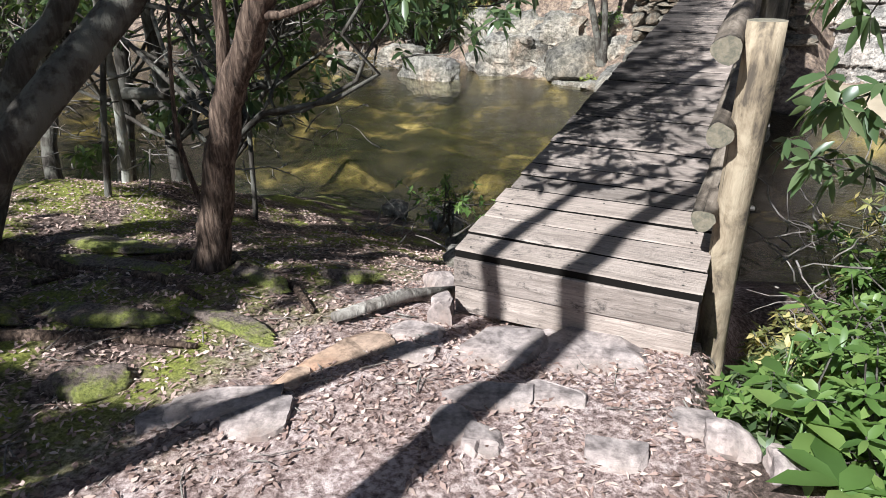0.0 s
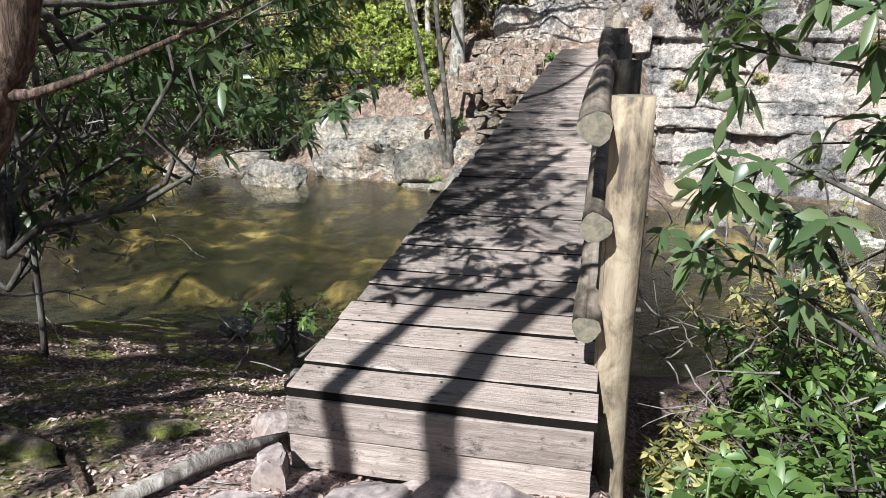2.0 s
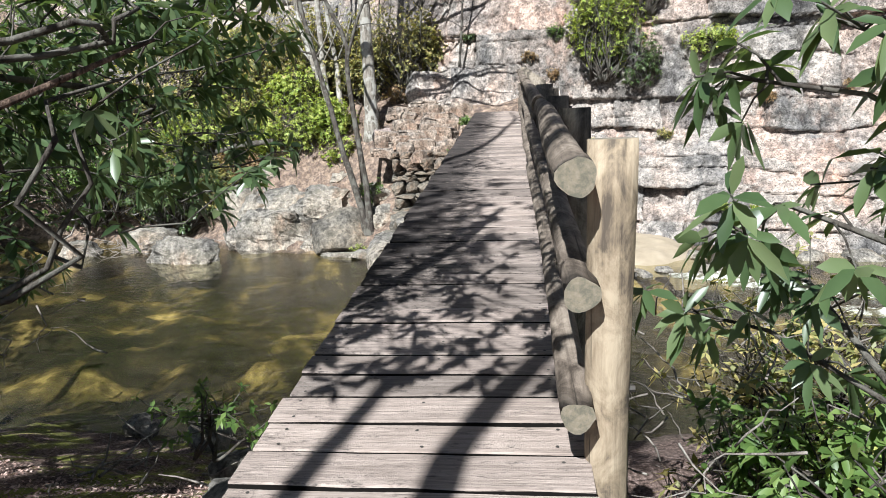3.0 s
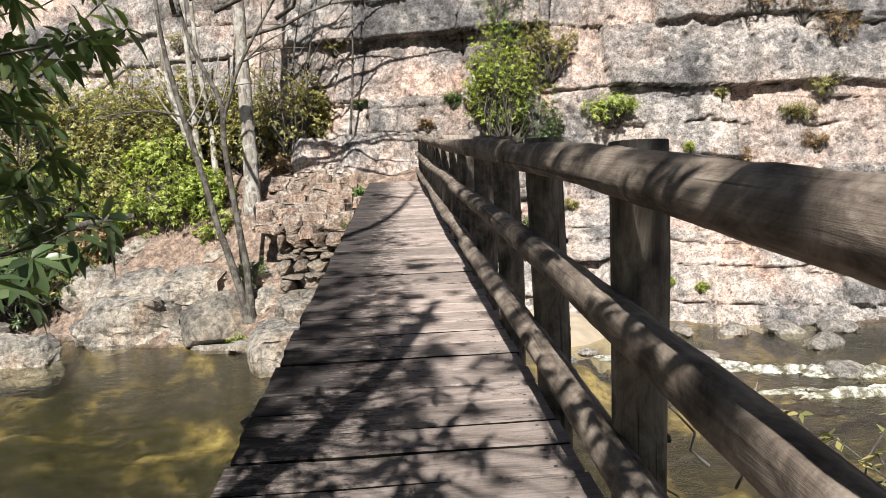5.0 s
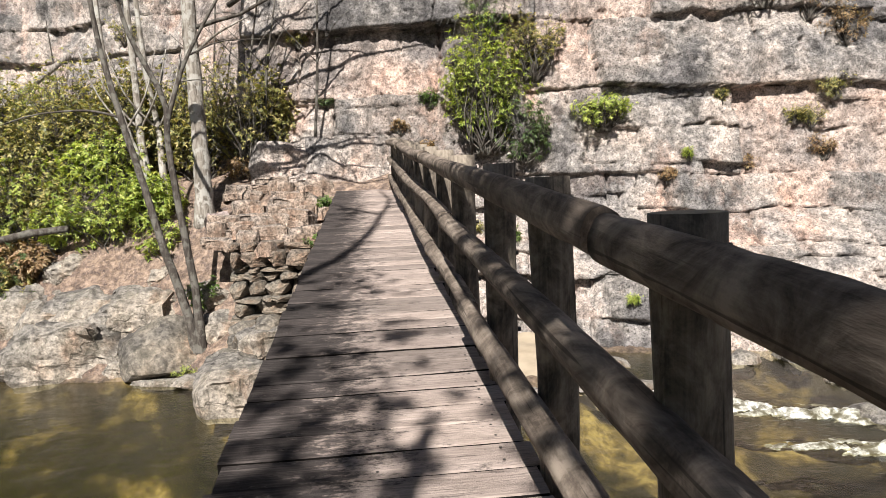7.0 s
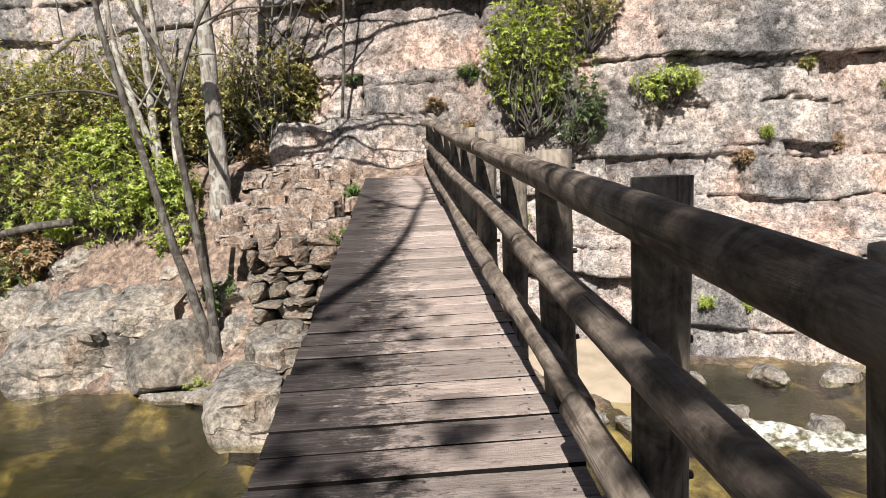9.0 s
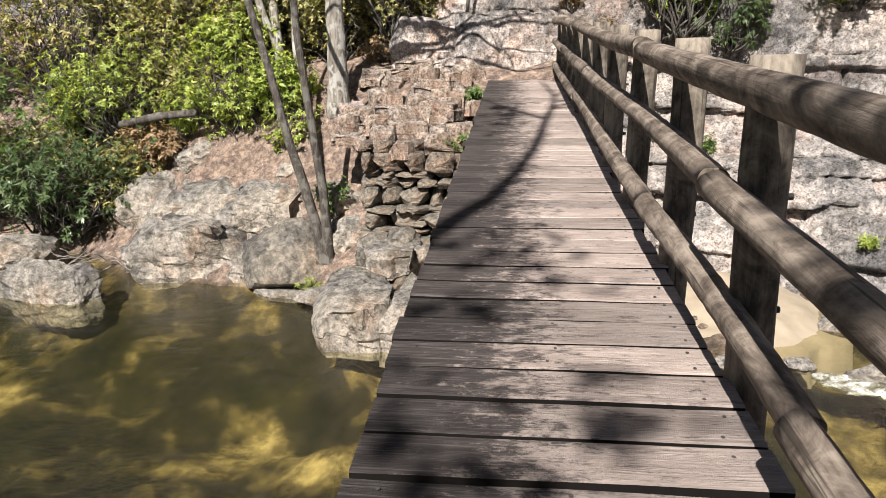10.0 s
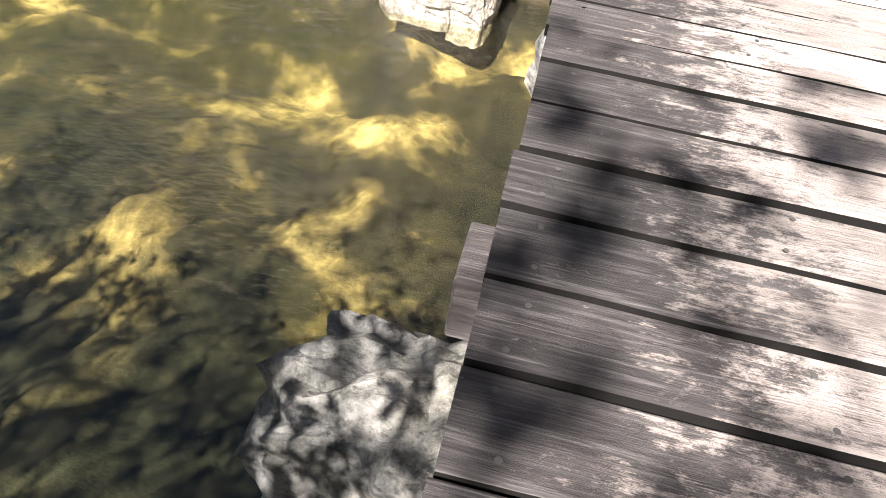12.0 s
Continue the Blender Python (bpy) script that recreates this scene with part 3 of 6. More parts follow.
for i in range(n_planks):
    y = PITCH * (i + 0.5) - 0.035
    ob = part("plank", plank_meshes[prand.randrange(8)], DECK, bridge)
    turn = Matrix.Rotation(prand.uniform(-0.009, 0.009), 4, "Z")
    ob.matrix_basis = Matrix.Translation((prand.uniform(-0.014, 0.014), y, at_deck(y) + prand.uniform(-0.003, 0.003))) @ TILT_DECK @ turn

for x in (-0.52, 0.0, 0.50):
    bm = bmesh.new()
    bmesh.ops.create_cube(bm, size=1.0, matrix=Matrix.Diagonal((0.09, DECK_END - 0.1, 0.24, 1)))
    bmesh.ops.bevel(bm, geom=bm.edges, offset=0.006, segments=1, affect="EDGES")
    ob = part("stringer", from_bm("stringer", bm), DECK, bridge, "squared timber beam under the deck")
    ym = DECK_END / 2
    ob.matrix_basis = Matrix.Translation((x, ym + 0.02, at_deck(ym) - 0.046 - 0.12)) @ TILT_DECK

# boards closing the end of the deck
for k, (w, h, z, y) in enumerate(((1.19, 0.155, -0.048, -0.010), (1.185, 0.15, -0.207, -0.002))):
    me = board("riser_board", w, 0.045, h, 300 + k)
    ob = part("riser_board", me, DECK, bridge, "weathered brown end board")
    ob.matrix_basis = Matrix.Translation((0.0, y, z))

# handrail
POST_Y = [0.37, 1.69, 2.77, 3.83, 4.75, 5.91] + [7.03 + 1.12 * k for k in range(9)]
post_meshes = []
for i in range(7):
    me = log_mesh("post", 1.75, 0.072, 0.079, 40 + i, wobble=0.008)
    me.materials.append(POSTWOOD if i < 1 else SHADEPOST)
    me.materials.append(ENDGRAIN)
    post_meshes.append(me)
bolt_bm = bmesh.new()
bmesh.ops.create_cone(bolt_bm, cap_ends=True, segments=6, radius1=0.014, radius2=0.012, depth=0.04)
bolt_me = from_bm("bolt", bolt_bm)
RAIL_X, RAIL_H = 0.552, (0.242, 0.628, 0.993)
for i, y in enumerate(POST_Y):
    ob = part("post", post_meshes[i if i < 2 else 2 + i % 5], None, bridge, "peeled round timber post")
    ob.matrix_basis = Matrix.Translation((0.66, y, at_deck(y) + 1.07 - 1.75)) @ Matrix.Rotation(0.7 * i, 4, "Z")
    for h in RAIL_H:
        b = part("bolt", bolt_me, NAIL, ob)
        b.matrix_basis = Matrix.Translation((0.73, y + 0.01, at_deck(y) + h)) @ Matrix.Rotation(math.pi / 2, 4, "Y")
for k, h in enumerate(RAIL_H):
    cuts = [(0.20, 0.22, 0.18)[k]] + list(((5.22, 7.28, 11.6), (6.1, 10.4, 14.0), (2.97, 7.6, 12.0))[k]) + [16.05]
    for j, (a, b) in enumerate(zip(cuts, cuts[1:])):
        rad = (0.052, 0.055, 0.058)[k]
        length = (b - a - 0.003) * math.sqrt(1 + SLOPE**2)
        me = log_mesh("rail", length, rad * (1.0 if j % 2 else 1.03), rad * (1.03 if j % 2 else 1.0), 70 + 10 * k + j, sides=18, rings=44, wobble=0.012, knots=0.0045)
        for q in me.polygons:
            if q.material_index and (j or q.center.z > 1):
                q.material_index = 0
        me.materials.append(RAILWOOD)
        me.materials.append(ENDGRAIN)
        ob = part("rail", me, None, bridge, "weathered grey log handrail")
        ob.matrix_basis = Matrix.Translation((RAIL_X, a, at_deck(a) + h)) @ Matrix.Rotation(-math.pi / 2 + math.atan(SLOPE), 4, "X") @ Matrix.Rotation(1.3 * j + k, 4, "Z")

bm = bmesh.new()
for i in range(n_planks):
    y = PITCH * (i + 0.5) - 0.035
    for x in (-0.52, 0.0, 0.50):
        for s in (-0.055, 0.055):
            p = Matrix.Translation((x + prand.uniform(-0.02, 0.02), y + s + prand.uniform(-0.012, 0.012), at_deck(y + s) + 0.0025)) @ TILT_DECK
            bmesh.ops.create_circle(bm, cap_ends=True, segments=7, radius=0.007, matrix=p)
nails = tagged(part("nails", from_bm("nails", bm), NAIL, bridge, "rusty flat nail heads in the deck boards"), kind="stuff")


# ---------------------------------------------------------------- builders for rocks and plants
def rock_mesh(name, size, seed, boxy=0.0, rough=0.16, detail=3, soft=False):
    """An uneven stone about its centre; boxy: 0 round to 1 squared."""
    r = random.Random(seed)
    bm = bmesh.new()
    bmesh.ops.create_icosphere(bm, subdivisions=detail, radius=1.0)
    off = Vector((r.uniform(-50, 50), r.uniform(-50, 50), r.uniform(-50, 50)))
    cuts = [(Vector((r.gauss(0, 1), r.gauss(0, 1), r.gauss(0, 1))).normalized(), r.uniform(0.5, 0.86)) for _ in range(14)]
    for v in bm.verts:
        p = v.co.copy()
        m = max(abs(p.x), abs(p.y), abs(p.z))
        p = p.lerp(p / m * 0.86, boxy)
        for nrm, d in cuts:
            over = p.dot(nrm) - d * (1 + 0.35 * boxy)
            if over > 0:
                p -= nrm * over * 0.95
        n1 = noise.fractal(p * 1.3 + off, 0.8, 2.1, 4)
        n2 = noise.fractal(p * 5.0 + off, 0.7, 2.1, 3)
        p *= 1 + rough * n1 + rough * 0.55 * n2
        v.co = (p.x * size[0], p.y * size[1], p.z * size[2])
    return from_bm(name, bm, smooth=soft)


def rock(name, at, size, seed, mat, label, category="rock", turn=0.0, group="", **kw):
    ob = thing(name, rock_mesh(name, size, seed, **kw), mat, label, category, group)
    ob.matrix_world = Matrix.Translation(at) @ Matrix.Rotation(turn, 4, "Z")
    return ob


def split_block(name, size, seed, slope, rough=0.055):
    """A quarried-looking block: cuboid with chipped edges, faces cut by slanting planes, top falling towards -y."""
    r = random.Random(seed)
    bm = bmesh.new()
    bmesh.ops.create_cube(bm, size=1.0)
    bmesh.ops.subdivide_edges(bm, edges=bm.edges, cuts=13, use_grid_fill=True)
    off = Vector((r.uniform(-50, 50), r.uniform(-50, 50), r.uniform(-50, 50)))
    cuts = []
    for _ in range(7):
        n_ = Vector((r.choice((-1, 1)) * r.uniform(0.2, 1), r.choice((-1, 1)) * r.uniform(0.2, 1), r.uniform(-0.2, 0.9))).normalized()
        cuts.append((n_, r.uniform(0.50, 0.62)))
    for v in bm.verts:
        p = v.co.copy()
        for n_, d in cuts:
            over_ = p.dot(n_) - d
            if over_ > 0:
                p -= n_ * over_ * 0.92
        q = Vector((p.x * size[0], p.y * size[1], p.z * size[2]))
        q.z += slope * q.y
        step = 0.9 * rough * (noise.cell(q * 2.6 + off) - 0.5)
        q += v.normal * (rough * noise.fractal(q * 2.2 + off, 0.9, 2.1, 5) + step)
        v.co = q
    for f in bm.faces:
        f.smooth = False
    return from_bm(name, bm)


class Wood:
    """Collects tapered tubes for one mesh."""

    def __init__(self):
        self.v, self.f = [], []

    def tube(self, pts, radii, sides=6):
        pts = [Vector(p) for p in pts]
        base = len(self.v)
        up = Vector((0.3, 0.2, 1)).normalized()
        for i, p in enumerate(pts):
            d = (pts[min(i + 1, len(pts) - 1)] - pts[max(i - 1, 0)]).normalized()
            if i == 0:
                a = d.cross(up if abs(d.dot(up)) < 0.9 else Vector((1, 0, 0))).normalized()
            else:
                a = (a - d * a.dot(d)).normalized()
            b = d.cross(a)
            for k in range(sides):
                t = 2 * math.pi * k / sides
                self.v.append(p + (a * math.cos(t) + b * math.sin(t)) * radii[i])
        for i in range(len(pts) - 1):
            for k in range(sides):
                q, s = base + i * sides + k, base + i * sides + (k + 1) % sides
                self.f.append((q, s, s + sides, q + sides))
        last = base + (len(pts) - 1) * sides
        self.f.append(tuple(range(base + sides - 1, base - 1, -1)))
        self.f.append(tuple(range(last, last + sides)))
        return self

    def wander(self, a, b, r0, r1, r, bend=0.12, steps=6, sides=6):
        """A crooked stem from a to b; returns its points."""
        a, b = Vector(a), Vector(b)
        length = (b - a).length
        pts = [a]
        drift = Vector((0, 0, 0))
        for i in range(1, steps):
            f = i / steps
            drift += Vector((r.gauss(0, 1), r.gauss(0, 1), r.gauss(0, 0.6))) * bend * length / steps
            pts.append(a.lerp(b, f) + drift * math.sin(math.pi * f))
        pts.append(b)
        self.tube(pts, [r0 + (r1 - r0) * i / steps for i in range(steps + 1)], sides)
        return pts

    def mesh(self, name):
        return mesh_from(name, self.v, self.f)


def leaf_mesh(name, C, D, N, L, W, fine=False):
    """Leaves from arrays: base points, directions, normals, lengths, widths."""
    C, D, N = (np.asarray(a, float) for a in (C, D, N))
    n = len(C)
    L = np.broadcast_to(L, n)[:, None]
    W = np.broadcast_to(W, n)[:, None]
    D = D / np.linalg.norm(D, axis=1, keepdims=True)
    S = np.cross(D, N)
    S /= np.linalg.norm(S, axis=1, keepdims=True) + 1e-9
    N = np.cross(S, D)
    sag = np.array([0, 0, -1.0])

    def at(f, s, up):
        return C + D * L * f + S * W * s + N * W * up + sag * (L * 0.22 * f * f)

    if fine:
        P = np.stack([at(0, 0, 0), at(0.30, -0.42, 0.10), at(0.30, 0, 0), at(0.30, 0.42, 0.10), at(0.68, -0.46, 0.10), at(0.68, 0, 0), at(0.68, 0.46, 0.10), at(1, 0, -0.05)], 1)
        faces = [(0, 2, 1), (0, 3, 2), (1, 2, 5, 4), (2, 3, 6, 5), (4, 5, 7), (5, 6, 7)]
    else:
        P = np.stack([at(0, 0, 0), at(0.38, -0.5, 0), at(0.38, 0.5, 0), at(1, 0, 0)], 1)
        faces = [(0, 2, 1), (1, 2, 3)]
    k = P.shape[1]
    idx = np.concatenate([np.array(f) for f in faces])
    tot = np.array([len(f) for f in faces])
    loops = (idx[None] + (np.arange(n) * k)[:, None]).reshape(-1)
    totals = np.tile(tot, n)
    me = bpy.data.meshes.new(name)
    me.vertices.add(n * k)
    me.vertices.foreach_set("co", P.reshape(-1).astype(np.float32))
    me.loops.add(len(loops))
    me.loops.foreach_set("vertex_index", loops.astype(np.int32))
    me.polygons.add(len(totals))
    me.polygons.foreach_set("loop_start", np.r_[0, np.cumsum(totals)[:-1]].astype(np.int32))
    me.polygons.foreach_set("loop_total", totals.astype(np.int32))
    me.update(calc_edges=True)
    return me


def whorls(points, axes, per, seed, length, width, spread=0.75, droop=0.25):
    """Leaf arrays for rosettes of leaves at twig tips."""
    g = np.random.default_rng(seed)
    P, A = np.asarray(points, float), np.asarray(axes, float)
    A = A / (np.linalg.norm(A, axis=1, keepdims=True) + 1e-9)
    ref = np.where(np.abs(A[:, 2:3]) < 0.9, np.array([[0, 0, 1.0]]), np.array([[1.0, 0, 0]]))
    U = np.cross(A, ref)
    U /= np.linalg.norm(U, axis=1, keepdims=True)
    V = np.cross(A, U)
    n = len(P)
    ang = (np.arange(per)[None] * 2 * np.pi / per) + g.random((n, 1)) * 6.28 + g.normal(0, 0.25, (n, per))
    tilt = np.clip(g.normal(spread, 0.22, (n, per)), 0.1, 1.2)
    out = (U[:, None] * np.cos(ang)[..., None] + V[:, None] * np.sin(ang)[..., None]) * np.sin(tilt * 1.57)[..., None] + A[:, None] * np.cos(tilt * 1.57)[..., None]
    out[..., 2] -= droop
    nrm = A[:, None] + g.normal(0, 0.25, (n, per, 3)) + np.array([0, 0, 0.5])
    C = np.repeat(P[:, None], per, 1) - A[:, None] * g.random((n, per, 1)) * length * 0.25
    m = n * per
    return C.reshape(m, 3), out.reshape(m, 3), nrm.reshape(m, 3), length * g.uniform(0.65, 1.15, m), width * g.uniform(0.7, 1.2, m)


def shrub(name, at, size, seed, mat, label, clumps=70, per=7, length=0.10, width=0.045, category="shrub", group="", bark=None, fine=False, hollow=0.55, droop=0.2):
    """A bush: crooked stems from the base, twigs and rosettes of leaves through an uneven crown."""
    r = random.Random(seed)
    g = np.random.default_rng(seed)
    ob = empty(name, label, category, group, at=at)
    wood = Wood()
    o = Vector(at)
    tips, axes = [], []
    stems = max(3, clumps // 14)
    lumps = [(Vector((r.gauss(0, 1), r.gauss(0, 1), r.gauss(0.2, 0.8))).normalized(), r.uniform(0.62, 1.2)) for _ in range(9)]
    for s in range(stems):
        a = r.uniform(0, 6.28)
        base = o + Vector((0.25 * size[0] * math.cos(a) * r.random(), 0.25 * size[1] * math.sin(a) * r.random(), -0.1))
        for c in range(clumps // stems):
            d = Vector((r.gauss(0, 1), r.gauss(0, 1), r.gauss(0, 1))).normalized()
            reach = r.uniform(hollow, 1.0) * min(l for n_, l in [max(lumps, key=lambda q: q[0].dot(d))])
            tip = o + Vector((d.x * size[0] * reach, d.y * size[1] * reach, size[2] * (0.95 + d.z * reach * 0.95)))
            if c % 4 == 0:
                mid = base.lerp(tip, 0.55) + Vector((r.gauss(0, 0.1), r.gauss(0, 0.1), 0.05)) * size[2]
                wood.wander(base, mid, 0.013 + 0.008 * size[2], 0.008, r, 0.25, 4, 5)
            wood.wander(mid, tip, 0.007, 0.003, r, 0.2, 3, 4)
            for q in range(3):
                p = mid.lerp(tip, (0.6, 0.8, 1.0)[q]) + Vector((r.gauss(0, 0.5), r.gauss(0, 0.5), r.gauss(0, 0.4))) * length * (0.9 if q < 2 else 0.1)
                tips.append(p)
                axes.append((tip - mid) + Vector((r.gauss(0, 0.3), r.gauss(0, 0.3), 0.35)) * (tip - mid).length)
    tagged(part("stem", wood.mesh("stem"), bark or BARK_DARK, ob), kind="stuff")
    arr = whorls(tips, axes, per, seed, length, width, droop=droop)
    part("foliage", leaf_mesh("foliage", *arr, fine=fine), mat, ob)
    return ob


def tree(name, stems, label, bark, seed, limbs=(), leaf=None, leaf_mat=None, category="tree"):
    """A tree from stem paths of (points, radii); limbs: (points, radii); leaf: arrays for a crown."""
    at = stems[0][0][0]
    ob = empty(name, label, category, at=at)
    r = random.Random(seed)

    def smooth(points, radii, k=5):
        pts, rad = [], []
        p = [Vector(q) for q in points]
        for i in range(len(p) - 1):
            a, b = p[max(i - 1, 0)], p[min(i + 2, len(p) - 1)]
            for j in range(k):
                f = j / k
                h = p[i] * (2 * f**3 - 3 * f**2 + 1) + p[i + 1] * (3 * f**2 - 2 * f**3) + (p[i + 1] - a) * 0.5 * (f**3 - 2 * f**2 + f) + (b - p[i]) * 0.5 * (f**3 - f**2)
                pts.append(h + Vector((r.gauss(0, 0.06), r.gauss(0, 0.06), 0)) * radii[i])
                rad.append((radii[i] + (radii[i + 1] - radii[i]) * f) * r.uniform(0.985, 1.015))
        pts.append(p[-1])
        rad.append(radii[-1])
        return pts, rad

    for pts, rad in stems:
        w = Wood()
        w.tube(*smooth(pts, rad), 14)
        part("trunk", w.mesh("trunk"), bark, ob)
    for pts, rad in limbs:
        w = Wood()
        w.tube(*smooth(pts, rad, 4), 7)
        part("limb", w.mesh("limb"), bark, ob)
    if leaf is not None:
        part("crown", leaf_mesh("crown", *leaf), leaf_mat, ob)
    return ob


def crown_cloud(centre, size, tips, per, seed, length, width, lump=2.2):
    """Rosettes filling an uneven ellipsoid."""
    g = np.random.default_rng(seed)
    P = g.normal(0, 1, (tips * 3, 3))
    P /= np.linalg.norm(P, axis=1, keepdims=True)
    P *= g.random((len(P), 1)) ** 0.45
    keep = fbm(P[:, 0] * lump + seed, P[:, 1] * lump + P[:, 2] * 1.7, seed, 3) > -0.02
    P = P[keep][:tips] * np.array(size) + np.array(centre)
    A = g.normal(0, 0.6, P.shape) + np.array([0, 0, 0.6])
    return whorls(P, A, per, seed, length, width)


# ---------------------------------------------------------------- stones of the far bank
ob = thing("boulder", split_block("boulder", (1.75, 1.1, 1.25), 112, 0.12, 0.11), BOULDER, "large pale grey boulder at the water's edge", "rock")
ob.matrix_world = Matrix.Translation((-5.55, 14.45, -1.42)) @ Matrix.Rotation(0.12, 4, "Z")
rock("boulder", (-3.772, 14.3, -1.60), (0.85, 0.95, 0.80), 12, DARKROCK, "rounded dark grey boulder beside the slender tree", turn=0.5, boxy=0.15, detail=5, rough=0.08)
for x, y, zz, w, d, h, sd, tn in ((-5.1, 15.5, -0.85, 2.6, 1.7, 0.9, 13, -0.1), (-4.3, 15.3, -0.72, 1.5, 1.5, 0.75, 131, 0.25), (-6.3, 15.6, -1.0, 1.3, 1.2, 0.8, 132, 0.1)):
    ob = thing("boulder", split_block("boulder", (w, d, h), sd, 0.28, 0.085), BOULDER, "broad sloping slab of bare rock on the bank", "rock", "bank slabs")
    ob.matrix_world = Matrix.Translation((x, y, zz)) @ Matrix.Rotation(tn, 4, "Z")
rock("boulder", (-6.876, 16.034, -0.969), (0.9, 0.8, 0.75), 14, BOULDER, "lichen-spotted boulder under overhanging leaves", boxy=0.3, detail=4)
block = empty("boulder", "squared block of rock with a flat sloping top in the stream", "rock", at=(-2.1, 12.1, -1.85))
split = part("slab", split_block("slab", (1.0, 1.55, 0.66), 25, 0.10, 0.04), BOULDER, block)
split.matrix_basis = Matrix.Translation((-2.2, 12.05, -1.55)) @ Matrix.Rotation(0.05, 4, "Z")
split = part("slab", split_block("slab", (0.75, 0.55, 0.42), 27, 0.0), BOULDER, block)
split.matrix_basis = Matrix.Translation((-1.92, 12.98, -1.12)) @ Matrix.Rotation(0.12, 4, "Z")
split = part("slab", split_block("slab", (0.5, 1.5, 0.55), 29, 0.25), BOULDER, block, "pale broken side of the block")
split.matrix_basis = Matrix.Translation((-1.5, 12.0, -1.62)) @ Matrix.Rotation(-0.08, 4, "Z")
rock("boulder", (-1.767, 13.368, -1.299), (0.55, 0.5, 0.5), 16, BOULDER, "angular stone block behind the larger one", turn=0.3, boxy=0.8, detail=4, rough=0.1)
rock("boulder", (-7.35, 13.1, -1.80), (0.95, 0.5, 0.55), 17, BOULDER, "pale rock rising from the shallow water", turn=-0.1, boxy=0.4, detail=5, rough=0.16)
rock("boulder", (-9.168, 14.744, -1.723), (0.9, 0.6, 0.5), 18, BOULDER, "white rock beside the far shore", boxy=0.3, detail=4)
rock("boulder", (-10.696, 14.142, -1.77), (0.7, 0.5, 0.4), 19, BOULDER, "white rock beside the far shore", boxy=0.3, detail=4)
rock("boulder", (-4.489, 14.142, -1.742), (0.55, 0.4, 0.24), 20, BOULDER, "flat wet ledge of rock at the waterline", boxy=0.6, detail=4)
rock("boulder", (-3.724, 13.411, -1.836), (0.6, 0.16, 0.11), 21, BOULDER, "low flat stone lying at the waterline", turn=-0.15, boxy=0.6)
rock("boulder", (-3.151, 13.196, -1.799), (0.3, 0.25, 0.16), 22, BOULDER, "low mossy stone at the waterline", boxy=0.4)
rock("boulder", (-4.823, 14.83, -1.063), (0.5, 0.4, 0.25), 23, BOULDER, "cracked slab resting between the boulders", turn=0.6, boxy=0.7, detail=4)
for k, (x, y, zz, sx, sy, sz, t) in enumerate(((-4.297, 15.26, -0.969, 1.0, 0.8, 0.45, 0.3), (-6.303, 15.432, -1.252, 0.8, 0.7, 0.5, -0.3), (-2.961, 15.002, -0.639, 0.6, 0.6, 0.4, 0.8), (-3.915, 15.948, -0.214, 0.8, 0.6, 0.35, 0.1), (-6.112, 16.464, -0.073, 0.7, 0.5, 0.4, 0.5), (-2.769, 14.314, -1.157, 0.45, 0.45, 0.4, 0.2), (-6.59, 14.744, -1.582, 0.5, 0.4, 0.3, 0.7))):
    rock("boulder", (x, y, zz), (sx, sy, sz), 60 + k, BOULDER, "weathered rock outcrop on the sloping far bank", turn=t, group="bank outcrops", boxy=0.6, detail=4, rough=0.16)
srand = random.Random(31)
for k in range(22):
    x, y = srand.uniform(-2.55, -0.75), srand.uniform(12.85, 13.6)
    s = srand.uniform(0.14, 0.34)
    rock("boulder", (x, y, WATER_Z + 0.15 + 0.85 * (y - 12.85) + srand.uniform(-0.08, 0.15)), (s * 1.2, s, s * 0.85), 400 + k, DARKROCK, "rough dark rubble stone below the stone wall", turn=srand.uniform(0, 6), group="rubble below the wall", boxy=0.5)

# dry-stone wall that carries the far end of the bridge
wall = empty("stone_wall", "dry-stone wall of rough brown blocks under the bridge end", "stone wall", at=(-1.623, 13.884, -1.063))
stone_meshes = [rock_mesh("stone", (0.5, 0.5, 0.5), 500 + k, boxy=1.0, rough=0.09) for k in range(12)]
wall_meshes = ([], [])
for me in stone_meshes:
    for pile, mat in zip(wall_meshes, (WALLSTONE, DARKROCK)):
        pile.append(me.copy())
        pile[-1].materials.append(mat)
z = -1.10
while z < 0.47:
    h = srand.choice((0.10, 0.16, 0.22, 0.27))
    x = -2.5 + srand.uniform(0, 0.15)
    while x < 0.9:
        w = srand.choice((0.2, 0.3, 0.45, 0.62))
        ob = part("stone", wall_meshes[z < 0.05][srand.randrange(12)], None, wall)
        ob.matrix_basis = Matrix.Translation((x + w / 2, 13.75 + 0.18 * (z + 1) + srand.uniform(-0.12, 0.12), z + h / 2)) @ Matrix.Rotation(srand.uniform(-0.12, 0.12), 4, "Z") @ Matrix.Rotation(srand.uniform(-0.06, 0.06), 4, "Y") @ Matrix.Diagonal((w * 1.22, 0.6, h * 1.24, 1))
        x += w
    z += h

